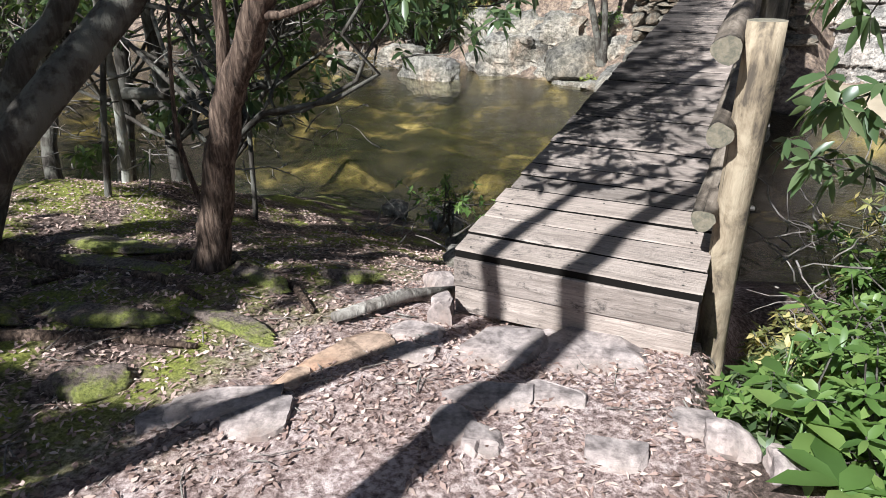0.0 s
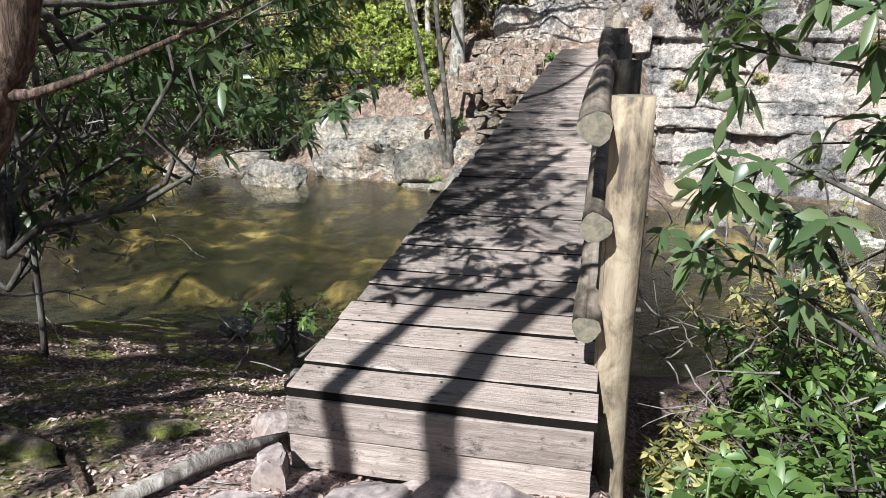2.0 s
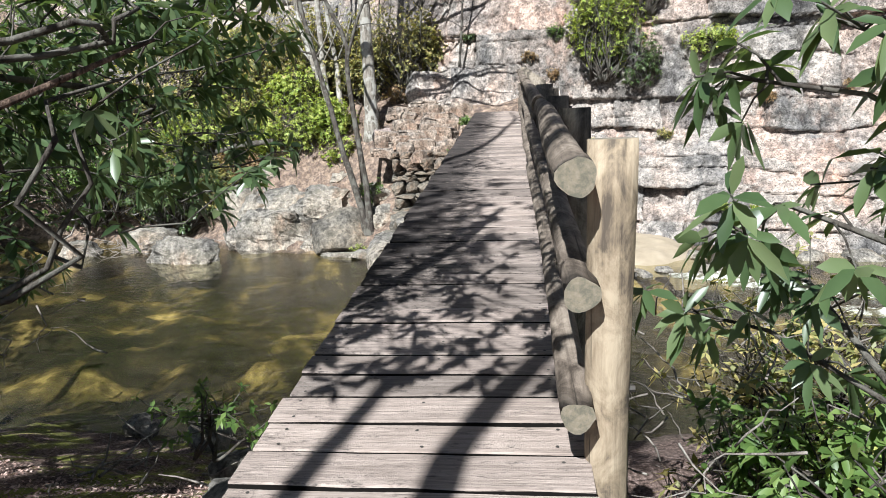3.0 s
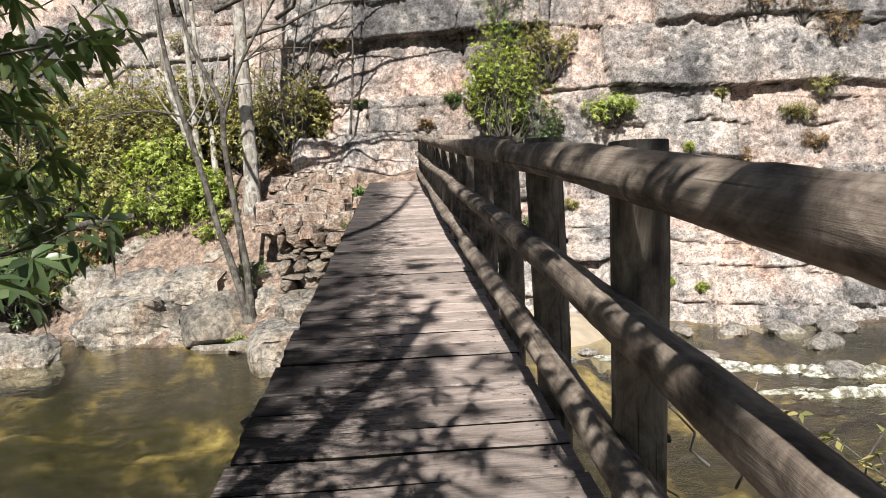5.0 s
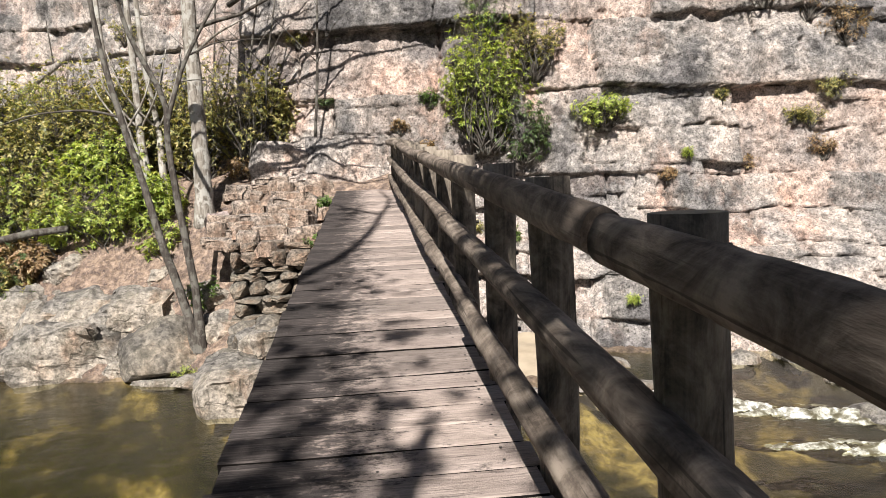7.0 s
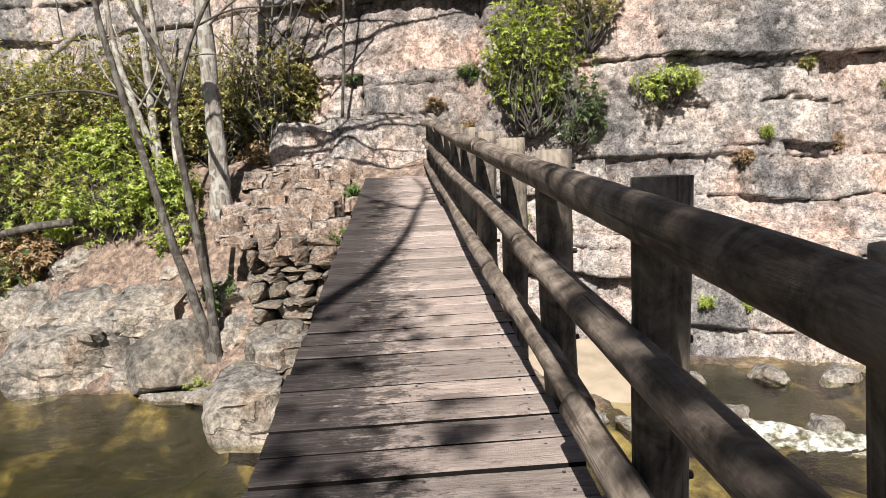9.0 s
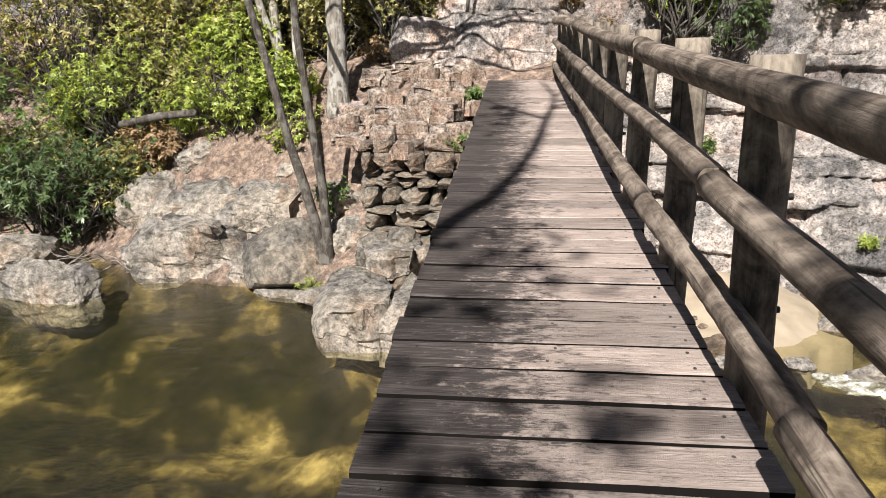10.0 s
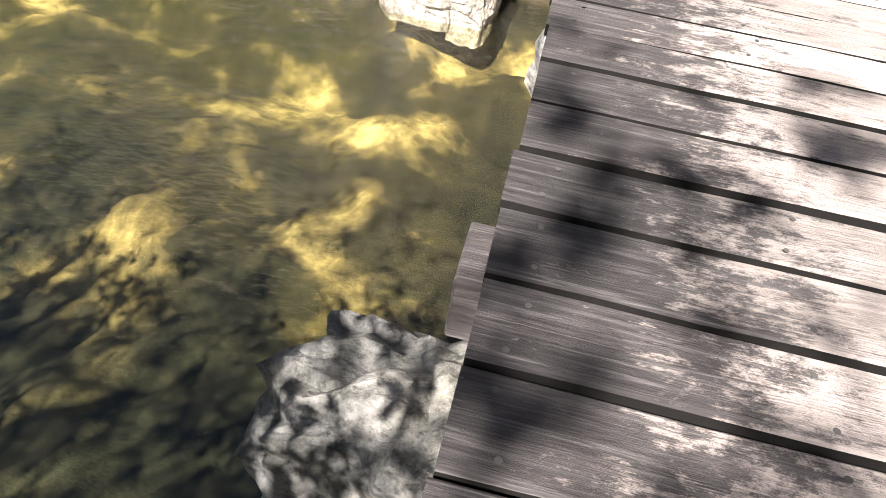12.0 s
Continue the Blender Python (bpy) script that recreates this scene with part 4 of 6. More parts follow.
# stepped stones between the wall and the foot of the cliff
step_meshes = [split_block("stone", ((0.34, 0.45, 0.58, 0.8)[k % 4], (0.3, 0.4, 0.5)[k % 3], (0.22, 0.30, 0.36, 0.27, 0.42)[k % 5]), 600 + k, 0.0, 0.03) for k in range(12)]
for k in range(48):
    f = (k % 16) / 15
    x = srand.uniform(-3.0, -0.70) - 0.7 * max(0, f - 0.6)
    y = 13.95 + 2.5 * f + srand.uniform(-0.12, 0.12)
    zz = max(float(ground_z(x, y)), 0.38 + 0.95 * f) + srand.uniform(-0.04, 0.08)
    ob = thing("boulder", step_meshes[k % 12], None, "angular tan stone on the stepped bank", "rock", "stepped stones")
    if not step_meshes[k % 12].materials:
        step_meshes[k % 12].materials.append(TANSTONE)
    ob.matrix_world = Matrix.Translation((x, y, zz)) @ Matrix.Rotation(srand.uniform(-0.5, 0.5), 4, "Z") @ Matrix.Rotation(srand.uniform(-0.12, 0.12), 4, "Y")
# smooth rock faces that stand behind the end of the deck
for x, y, zz, w, h, sd in ((-0.25, 16.95, 1.85, 2.0, 1.35, 641), (-1.75, 17.15, 1.95, 1.5, 1.0, 643), (0.95, 16.9, 1.7, 1.3, 1.0, 645), (-1.2, 16.75, 1.42, 1.3, 0.5, 647)):
    ob = thing("boulder", split_block("boulder", (w, 0.9, h), sd, 0.0, 0.045), CLIFF, "smooth upright face of rock at the end of the deck", "rock", "rock faces")
    ob.matrix_world = Matrix.Translation((x, y, zz)) @ Matrix.Rotation(-0.12, 4, "X")
rock("boulder", (-2.913, 15.174, 0.776), (0.30, 0.25, 0.32), 650, SLAB, "pale upright stone below the tall tree", boxy=0.8)

# pier below the deck
pier = empty("bridge_pier", "pier of a white-stained boulder and timber beams under the deck", "pier", at=(-0.3, 5.4, -1.85))
pr = part("boulder", rock_mesh("boulder", (0.95, 0.62, 0.75), 701, boxy=0.6, detail=5, rough=0.2), BOULDER, pier, "white-stained grey boulder")
pr.matrix_basis = Matrix.Translation((-0.35, 5.45, -1.25))
for zc, hh, x0, yy in ((0.08, 0.20, -0.675, 5.21), (-0.13, 0.18, -0.61, 5.21), (-0.33, 0.18, -0.59, 5.23)):
    bm = bmesh.new()
    bmesh.ops.create_cube(bm, size=1.0, matrix=Matrix.Diagonal((1.35, 0.24, hh, 1)))
    bmesh.ops.bevel(bm, geom=bm.edges, offset=0.008, segments=1, affect="EDGES")
    b = part("cap_beam", from_bm("cap_beam", bm), DECK, pier, "grey squared beam end")
    b.matrix_basis = Matrix.Translation((x0 + 0.675, yy, zc))
for py, pz in ((9.3, -0.5), (12.75, -0.3)):
    rock("boulder", (0.1, py, pz - 0.75), (0.8, 0.5, 0.9), int(py * 10), BOULDER, "boulder carrying the bridge beams", boxy=0.6, detail=4)

# ---------------------------------------------------------------- stones of the near path
PATHSTONES = [
    (0.19, -0.22, 0.21, 0.25, 0.1), (-0.22, -0.40, 0.13, 0.24, -0.35), (-0.05, -0.12, 0.10, 0.09, 0.4), (-0.80, -0.74, 0.09, 0.20, -0.45),
    (-0.64, -0.40, 0.13, 0.08, 0.2), (-0.57, -0.60, 0.12, 0.08, 0.3), (-0.89, -1.01, 0.055, 0.08, -0.3), (-1.02, -1.28, 0.20, 0.09, 0.55),
    (-0.84, -1.32, 0.11, 0.10, 0.5), (0.0, -1.07, 0.065, 0.08, 0.2), (-0.14, -1.02, 0.08, 0.10, 0.6), (-0.10, -0.78, 0.16, 0.09, 0.3),
    (0.12, -0.66, 0.13, 0.08, 0.2), (0.66, -0.62, 0.10, 0.10, 0.4), (-1.20, -1.42, 0.10, 0.07, 0.7), (0.45, -0.95, 0.09, 0.06, 0.2),
]
TANSLAB = rock_material("tan_slab", (0.50, 0.36, 0.28), (0.38, 0.27, 0.205), (0.17, 0.115, 0.085), (0.28, 0.20, 0.155), (1.0, 0.88, 0.80), 0.4, 0.15, 0.35, 0.25)
for k, (x, y, sx, sy, tn) in enumerate(PATHSTONES):
    gz = float(ground_z(x, y))
    ob = thing("stepping_stone", split_block("stepping_stone", (sx * 2.35, sy * 2.35, 0.10), 800 + k, 0.0, 0.011), TANSLAB if k in (3, 6) else SLAB, "flat angular worn stone set in the trodden path", "stone", "path stones")
    ob.matrix_world = Matrix.Translation((x, y, gz - 0.022)) @ Matrix.Rotation(tn, 4, "Z")
ob = thing("stone", split_block("stone", (0.13, 0.17, 0.22), 830, 0.0, 0.014), SLAB, "upright stone standing against the end boards", "stone")
ob.matrix_world = Matrix.Translation((-0.60, -0.17, float(ground_z(-0.6, -0.17)) + 0.03)) @ Matrix.Rotation(0.3, 4, "Z")
for k, (x, y, s) in enumerate(((0.80, -0.72, 0.12), (0.90, -0.62, 0.10), (0.75, -0.52, 0.08), (0.98, -0.80, 0.09), (0.86, -0.42, 0.09), (-0.82, 0.32, 0.16), (-1.2, 1.5, 0.2), (-1.7, 2.6, 0.22), (-2.4, 3.6, 0.25), (-1.1, 3.0, 0.2), (-3.4, 4.2, 0.2), (-0.9, 2.2, 0.22))):
    rock("stone", (x, y, float(ground_z(x, y)) + s * 0.3), (s, s * 0.8, s * 0.8), 850 + k, SLAB if k < 6 else BOULDER, "small grey-brown stone on the bank", "stone", turn=k * 1.1, group="bank stones", boxy=0.6)
w = Wood()
w.tube([(-1.02, -0.52, float(ground_z(-1.0, -0.5)) + 0.05), (-0.86, -0.12, float(ground_z(-0.86, -0.1)) + 0.06), (-0.70, 0.24, float(ground_z(-0.7, 0.2)) + 0.05)], [0.028, 0.038, 0.03], 9)
thing("fallen_log", w.mesh("fallen_log"), DEADWOOD, "short bleached log lying beside the bridge end", "log")

# ---------------------------------------------------------------- near bank trees
gz0 = float(ground_z(-2.1, -0.2))
tree("tree", [([(-2.2, -0.24, gz0 - 0.15), (-2.10, -0.18, -0.23), (-1.97, -0.18, 0.24), (-1.84, -0.16, 0.65), (-1.64, -0.16, 0.99), (-1.42, -0.16, 1.39), (-1.10, -0.10, 2.24), (-0.80, 0.10, 3.34), (-0.70, 0.40, 4.54)], [0.16, 0.105, 0.088, 0.082, 0.074, 0.07, 0.06, 0.05, 0.03])],
     "leaning tree with furrowed reddish bark on the bank", BARK_RED, 1,
     limbs=[([(-1.86, -0.16, 0.62), (-1.84, -0.12, 0.99), (-1.83, -0.10, 1.39), (-1.90, 0.10, 2.34), (-2.10, 0.60, 3.34)], [0.04, 0.036, 0.034, 0.03, 0.015]),
            ([(-1.52, -0.16, 1.12), (-1.34, -0.18, 1.14), (-1.08, 0.00, 1.26), (-0.75, 0.30, 1.46)], [0.03, 0.017, 0.012, 0.006]),
            ([(-2.05, -0.18, -0.11), (-2.25, -0.15, 0.44), (-2.30, 0.00, 1.14)], [0.02, 0.015, 0.008])])
tree("tree", [([(-2.9, -1.5, -0.4), (-2.65, -1.15, 0.25), (-2.45, -0.88, 0.67), (-2.37, -0.25, 1.16), (-2.2, 0.5, 1.9), (-2.0, 1.4, 3.2)], [0.12, 0.10, 0.095, 0.09, 0.08, 0.05])], "smooth grey trunk leaning over the bank", BARK_DARK, 2,
     limbs=[([(-2.37, -0.25, 1.16), (-2.6, 0.1, 1.6), (-2.9, 0.5, 2.3)], [0.04, 0.03, 0.012])])
tree("tree", [([(-3.5, -0.75, -0.4), (-3.3, -0.3, 0.75), (-3.12, 0.0, 1.14), (-2.9, 0.5, 2.2)], [0.09, 0.08, 0.075, 0.05])], "grey trunk leaning behind another", BARK_DARK, 3,
     limbs=[([(-3.12, 0.0, 1.14), (-3.4, 0.4, 1.7), (-3.6, 0.7, 2.4)], [0.035, 0.025, 0.01])])
for k, (x, y, top, rad, bark) in enumerate(((-4.75, 1.4, 2.6, 0.045, BARK_GREY), (-4.8, 2.1, 3.0, 0.07, BARK_DARK), (-5.6, 2.0, 3.2, 0.09, BARK_DARK), (-6.6, 1.2, 3.2, 0.08, BARK_DARK), (-4.0, 0.6, 3.0, 0.025, BARK_DARK), (-3.2, 1.4, 2.4, 0.02, BARK_DARK), (-7.4, 2.4, 3.4, 0.1, BARK_DARK))):
    r = random.Random(900 + k)
    g0 = float(ground_z(x, y)) - 0.1
    lean = (r.uniform(-0.4, 0.5), r.uniform(-0.2, 0.4))
    tree("sapling", [([(x, y, g0), (x + lean[0] * 0.3, y + lean[1] * 0.3, g0 + 0.8), (x + lean[0] * 0.5, y + lean[1] * 0.9, g0 + 1.8), (x + lean[0], y + lean[1], top)], [rad * 1.2, rad, rad * 0.85, rad * 0.5])], "thin crooked stem of the rhododendron thicket", bark, 900 + k, category="sapling")
w = Wood()
w.tube([(-4.9, 1.7, 0.15), (-4.2, 2.0, 0.12), (-3.6, 2.4, 0.2)], [0.06, 0.055, 0.04], 8)
thing("bough", w.mesh("bough"), BARK_DARK, "dark bough lying level between the stems", "branch")

# the thicket of dark leaves over the left bank, hung on crooked boughs
r = random.Random(77)
thick = empty("rhododendron", "dense dark rhododendron thicket overhanging the stream", "shrub", at=(-3.2, 1.8, -0.6))
wood = Wood()
tips, axes = [], []
roots = [(-2.6, 0.7, 0.2), (-3.4, 1.4, -0.3), (-4.4, 1.8, -0.3), (-5.4, 2.2, -0.2), (-2.1, 0.6, 1.5)]
for k in range(250):
    a = Vector(r.choice(roots))
    t = r.random()
    x = r.uniform(-6.8, -1.55)
    y = r.uniform(1.2, 4.4) + 0.15 * (-x - 2)
    low = 0.25 + 0.25 * (x + 1.6) * 0.4 if x > -4.5 else -0.7
    zz = r.uniform(max(low, -0.75), 3.3)
    if x > -2.4 and zz < 0.75:
        zz += 0.7
    if k > 205:
        x, y, zz = r.uniform(-2.6, -0.95), r.uniform(1.6, 3.2), r.uniform(0.9, 2.4)
    tip = Vector((x, y, zz))
    mid = a.lerp(tip, r.uniform(0.5, 0.75)) + Vector((r.gauss(0, 0.15), r.gauss(0, 0.15), r.gauss(0.1, 0.12)))
    if k % 6 == 0:
        wood.wander(a, mid, 0.024, 0.010, r, 0.75, 7, 5)
    near_tip = tip.lerp(mid, 0.45) if k % 6 else mid
    wood.wander(near_tip, tip, 0.007, 0.003, r, 0.4, 4, 4)
    for q in range(4):
        p = mid.lerp(tip, (0.55, 0.75, 0.9, 1.0)[q]) + Vector((r.gauss(0, 0.10), r.gauss(0, 0.10), r.gauss(0, 0.08))) * (q < 3)
        tips.append(p)
        axes.append((tip - mid).normalized() + Vector((r.gauss(0, 0.3), r.gauss(0, 0.3), 0.2)))
tagged(part("stem", wood.mesh("stem"), BARK_DARK, thick), kind="stuff")
part("foliage", leaf_mesh("foliage", *whorls(tips, axes, 8, 5, 0.145, 0.043, 0.8, 0.4), fine=True), LEAF_RHODO, thick)

# bare dead twigs low in the thicket
wood = Wood()
for k in range(160):
    a = Vector((r.uniform(-6.0, -2.6), r.uniform(0.4, 3.4), r.uniform(-0.5, 0.9)))
    b = a + Vector((r.uniform(-0.7, 0.7), r.uniform(-0.5, 0.5), r.uniform(-0.35, 0.4)))
    wood.wander(a, b, 0.008, 0.002, r, 0.4, 5, 4)
tagged(thing("twigs", wood.mesh("twigs"), DEADWOOD, "tangle of bare grey twigs in the thicket", "twigs"), kind="stuff")

# small leafy growth at the near waterside
shrub("waterside_shrub", (-1.75, 2.3, -0.95), (0.55, 0.4, 0.28), 51, LEAF_FRESH, "small sparse green shrub at the near waterside", 26, 5, 0.07, 0.03)
wood = Wood()
for k in range(22):
    x, y = r.uniform(-2.6, -1.0), r.uniform(1.4, 3.0)
    a = Vector((x, y, float(ground_z(x, y)) + 0.03))
    wood.wander(a, a + Vector((r.uniform(-0.6, 0.6), r.uniform(-0.4, 0.4), r.uniform(0.0, 0.25))), 0.012, 0.003, r, 0.3, 5, 5)
tagged(thing("driftwood", wood.mesh("driftwood"), DEADWOOD, "loose grey sticks on the near shore", "sticks"), kind="stuff")

# ---------------------------------------------------------------- right of the bridge start
right = empty("rhododendron", "rhododendron branches with long dark green leaves beside the bridge post", "shrub", at=(1.7, -0.2, -0.5))
wood = Wood()
tips, axes = [], []
boughs = [
    [(1.9, -0.5, -0.6), (1.8, -0.2, 0.5), (1.62, 0.1, 1.0), (1.32, 0.18, 1.20), (0.95, 0.24, 1.27)],
    [(1.62, 0.1, 1.0), (1.5, 0.2, 1.3), (1.2, 0.22, 1.42)],
    [(1.8, -0.2, 0.5), (1.5, 0.15, 0.75), (1.2, 0.4, 0.88), (0.97, 0.05, 0.84)],
    [(1.8, -0.2, 0.5), (1.75, 0.2, 0.85), (1.5, 0.35, 0.95)],
    [(1.9, -0.5, -0.6), (1.6, 0.3, 0.2), (1.25, 0.6, 0.40), (0.97, 0.76, 0.44)],
    [(1.6, 0.3, 0.2), (1.5, 0.9, 0.5), (1.35, 1.2, 0.55)],
    [(1.8, -0.2, 0.5), (2.1, 0.5, 1.0), (2.2, 0.9, 1.2)],
    [(1.9, -0.5, -0.6), (2.2, 0.6, 0.3), (2.1, 1.6, 0.3), (2.0, 2.6, -0.3)],
]
for pts in boughs:
    wood.tube(pts, [0.014 - 0.009 * i / (len(pts) - 1) for i in range(len(pts))], 6)
    for i in range(1, len(pts)):
        p, q = Vector(pts[i - 1]), Vector(pts[i])
        for s in range(2 if i < len(pts) - 1 else 5):
            base = p.lerp(q, r.uniform(0.4, 1.0))
            tip = base + Vector((r.gauss(0, 0.11), r.gauss(0, 0.11), r.gauss(0.0, 0.08)))
            wood.tube([base, base.lerp(tip, 0.5) + Vector((0, 0, 0.02)), tip], [0.005, 0.004, 0.003], 4)
            tips.append(tip)
            axes.append((tip - base) + Vector((0, 0, 0.05)))
    tips.append(Vector(pts[-1]))
    axes.append(Vector(pts[-1]) - Vector(pts[-2]))
tagged(part("stem", wood.mesh("stem"), BARK_DARK, right), kind="stuff")
part("foliage", leaf_mesh("foliage", *whorls(tips, axes, 8, 15, 0.14, 0.042, 0.85, 0.45), fine=True), LEAF_RHODO, right)

shrub("leafy_shrub", (1.36, -0.45, -0.5), (0.5, 0.65, 0.45), 61, LEAF_FRESH, "bright green leafy shrub beside the bridge post", 90, 6, 0.10, 0.034, fine=True)
shrub("leafy_shrub", (1.5, 0.8, -0.85), (0.6, 0.8, 0.6), 62, LEAF_FRESH, "bright green leafy shrub growing below the deck edge", 100, 6, 0.08, 0.03, fine=True)
shrub("leafy_shrub", (2.0, 1.9, -1.0), (0.9, 1.0, 0.75), 63, LEAF_OLIVE, "straggly olive shrub at the streamside", 120, 6, 0.08, 0.028)
shrub("leafy_shrub", (2.6, 0.2, -0.5), (0.8, 0.9, 0.7), 64, LEAF_RHODO, "dark leafy shrub on the streamside bank", 80, 7, 0.12, 0.04)
shrub("leafy_shrub", (3.2, 2.4, -1.1), (1.0, 1.0, 0.6), 65, LEAF_OLIVE, "straggly olive shrub at the streamside", 70, 6, 0.09, 0.03)
shrub("undergrowth", (1.02, 0.35, -1.15), (0.30, 0.7, 0.35), 66, LEAF_RHODO, "dark undergrowth in the hollow beside the deck", 90, 7, 0.09, 0.03)
shrub("undergrowth", (1.05, -0.35, -0.75), (0.28, 0.35, 0.28), 67, LEAF_RHODO, "dark undergrowth at the foot of the post", 60, 7, 0.09, 0.03)
shrub("undergrowth", (1.15, 0.9, -1.05), (0.4, 0.6, 0.35), 69, LEAF_OLIVE, "olive undergrowth on the slope below the deck", 90, 7, 0.09, 0.03)
shrub("undergrowth", (1.0, 0.0, -0.85), (0.28, 0.4, 0.3), 70, LEAF_FRESH, "green undergrowth in the hollow beside the post", 70, 7, 0.08, 0.03)
shrub("undergrowth", (1.9, 0.9, -1.0), (0.6, 0.7, 0.5), 68, LEAF_LIME, "tangled yellow-green undergrowth above the stream", 100, 6, 0.07, 0.02)
wood = Wood()
for k in range(150):
    a = Vector((r.uniform(0.95, 2.6), r.uniform(0.0, 2.4), r.uniform(-1.1, 0.15)))
    wood.wander(a, a + Vector((r.uniform(-0.4, 0.4), r.uniform(-0.3, 0.3), r.uniform(-0.2, 0.35))), 0.006, 0.002, r, 0.35, 5, 4)
tagged(thing("twigs", wood.mesh("twigs"), DEADWOOD, "tangle of bare dry twigs among the streamside shrubs", "twigs"), kind="stuff")
big = empty("broadleaf_plant", "broad-leaved bright green plant at the foot of the post", "plant", at=(1.0, -0.6, -0.35))
C = [(1.02, -0.62, -0.1)] * 9 + [(0.98, -0.1, -0.32)] * 5 + [(1.12, -0.95, -0.12)] * 7
g = np.random.default_rng(8)
D = np.array([(math.cos(a * 0.9), math.sin(a * 0.9), 0.15 + 0.35 * g.random()) for a in range(len(C))])
part("foliage", leaf_mesh("foliage", np.array(C) + g.normal(0, 0.02, (len(C), 3)), D, np.tile([0, 0, 1.0], (len(C), 1)), 0.24 * g.uniform(0.7, 1.15, len(C)), 0.085 * g.uniform(0.8, 1.2, len(C)), fine=True), LEAF_FRESH, big)
for base in ((1.02, -0.62), (0.98, -0.1), (1.12, -0.95)):
    w = Wood()
    w.tube([(base[0], base[1], float(ground_z(*base)) - 0.05), (base[0], base[1], -0.1)], [0.008, 0.006], 5)
    part("stem", w.mesh("stem"), LEAF_FRESH, big)

# ---------------------------------------------------------------- far bank trees
tree("tree", [([(-3.35, 16.12, 0.729), (-3.35, 16.12, 1.294), (-3.34, 16.12, 2.143), (-3.37, 16.12, 3.18), (-3.39, 16.163, 5.066), (-3.46, 16.206, 7.424), (-3.41, 16.206, 10.253)], [0.26, 0.19, 0.165, 0.155, 0.145, 0.12, 0.07])],
     "tall straight tree with smooth pale grey bark", BARK_GREY, 21,
     limbs=[([(-3.38, 16.12, 4.218), (-2.83, 15.862, 4.595), (-2.07, 15.518, 4.878)], [0.04, 0.025, 0.01]), ([(-3.41, 16.163, 5.727), (-2.26, 15.346, 6.67), (-0.73, 14.658, 7.424), (0.99, 14.314, 7.801)], [0.08, 0.06, 0.045, 0.02]), ([(-2.26, 15.346, 6.67), (-1.31, 15.174, 7.99), (0.13, 14.83, 8.933)], [0.05, 0.035, 0.015])])
tw = [([(-3.132, 13.841, -1.77), (-3.228, 13.927, -0.969), (-3.677, 13.97, 0.738), (-3.935, 14.056, 1.766), (-4.288, 14.142, 3.133), (-4.565, 14.314, 4.312), (-4.775, 14.486, 6.009)], [0.13, 0.085, 0.065, 0.06, 0.052, 0.045, 0.025]),
      ([(-3.075, 13.884, -1.77), (-3.094, 13.927, -0.591), (-3.295, 13.97, 1.162), (-3.4, 13.97, 2.332), (-3.419, 13.97, 3.086), (-3.915, 13.97, 4.218), (-4.202, 13.97, 5.538)], [0.12, 0.075, 0.06, 0.055, 0.05, 0.04, 0.02])]
lim = [([(-3.4, 13.97, 2.615), (-3.151, 13.97, 3.369), (-2.865, 13.97, 3.982), (-2.101, 13.884, 5.161), (-0.955, 13.626, 6.481)], [0.04, 0.036, 0.032, 0.022, 0.01]),
       ([(-4.202, 14.142, 2.803), (-4.775, 14.142, 2.945), (-5.635, 14.142, 2.898), (-6.303, 14.142, 2.709)], [0.028, 0.02, 0.014, 0.006]),
       ([(-2.913, 13.97, 3.841), (-2.387, 14.056, 4.076), (-1.623, 14.142, 4.123)], [0.02, 0.013, 0.006]),
       ([(-3.151, 13.97, 3.369), (-2.769, 14.056, 3.416), (-2.196, 14.142, 3.275)], [0.014, 0.01, 0.004])]
tree("tree", tw, "slender twin-stemmed tree with mottled bark at the water's edge", BARK_DARK, 22, limbs=lim)
for k, (x0, x1, x2, rad) in enumerate(((-4.54, -5.2, -5.63, 0.08), (-4.73, -4.97, -5.01, 0.095), (-4.35, -4.63, -4.78, 0.08))):
    tree("tree", [([(x0, 17.4, 0.6), ((x0 + x1) / 2, 17.4, 1.95), (x1, 17.4 + 0.2 * k, 2.9), (x2, 17.6, 4.6), (x2 - 0.2, 17.8, 7.9)], [rad * 1.3, rad, rad * 0.9, rad * 0.75, rad * 0.5])], "pale slim trunk of a clump on the far bank", BARK_GREY, 30 + k,
         limbs=[([(x1, 17.4 + 0.2 * k, 2.9), (x1 + s * 0.5, 17.3, 3.65), (x1 + s * 0.8, 17.2, 4.6)], [0.03, 0.02, 0.008]) for s in (-1, 1)])
r2 = random.Random(5)
for k in range(5):
    x = r2.uniform(-8.5, -0.6)
    z0 = float(cliff_y(np.array([x]), np.array([4.0]))[0])
    tree("sapling", [([(x, z0 - 0.5, 2.6), (x + 0.15, z0 - 0.7, 4.2), (x + r2.uniform(-0.4, 0.6), z0 - 0.8, 6.2)], [0.035, 0.028, 0.012])], "bare thin sapling against the cliff", BARK_DARK, 950 + k, category="sapling",
         limbs=[([(x + 0.15, z0 - 0.7, 4.2), (x + s * 0.5, z0 - 0.8, 4.9), (x + s * 0.9, z0 - 0.8, 5.3)], [0.014, 0.009, 0.004]) for s in (-1, 1)])

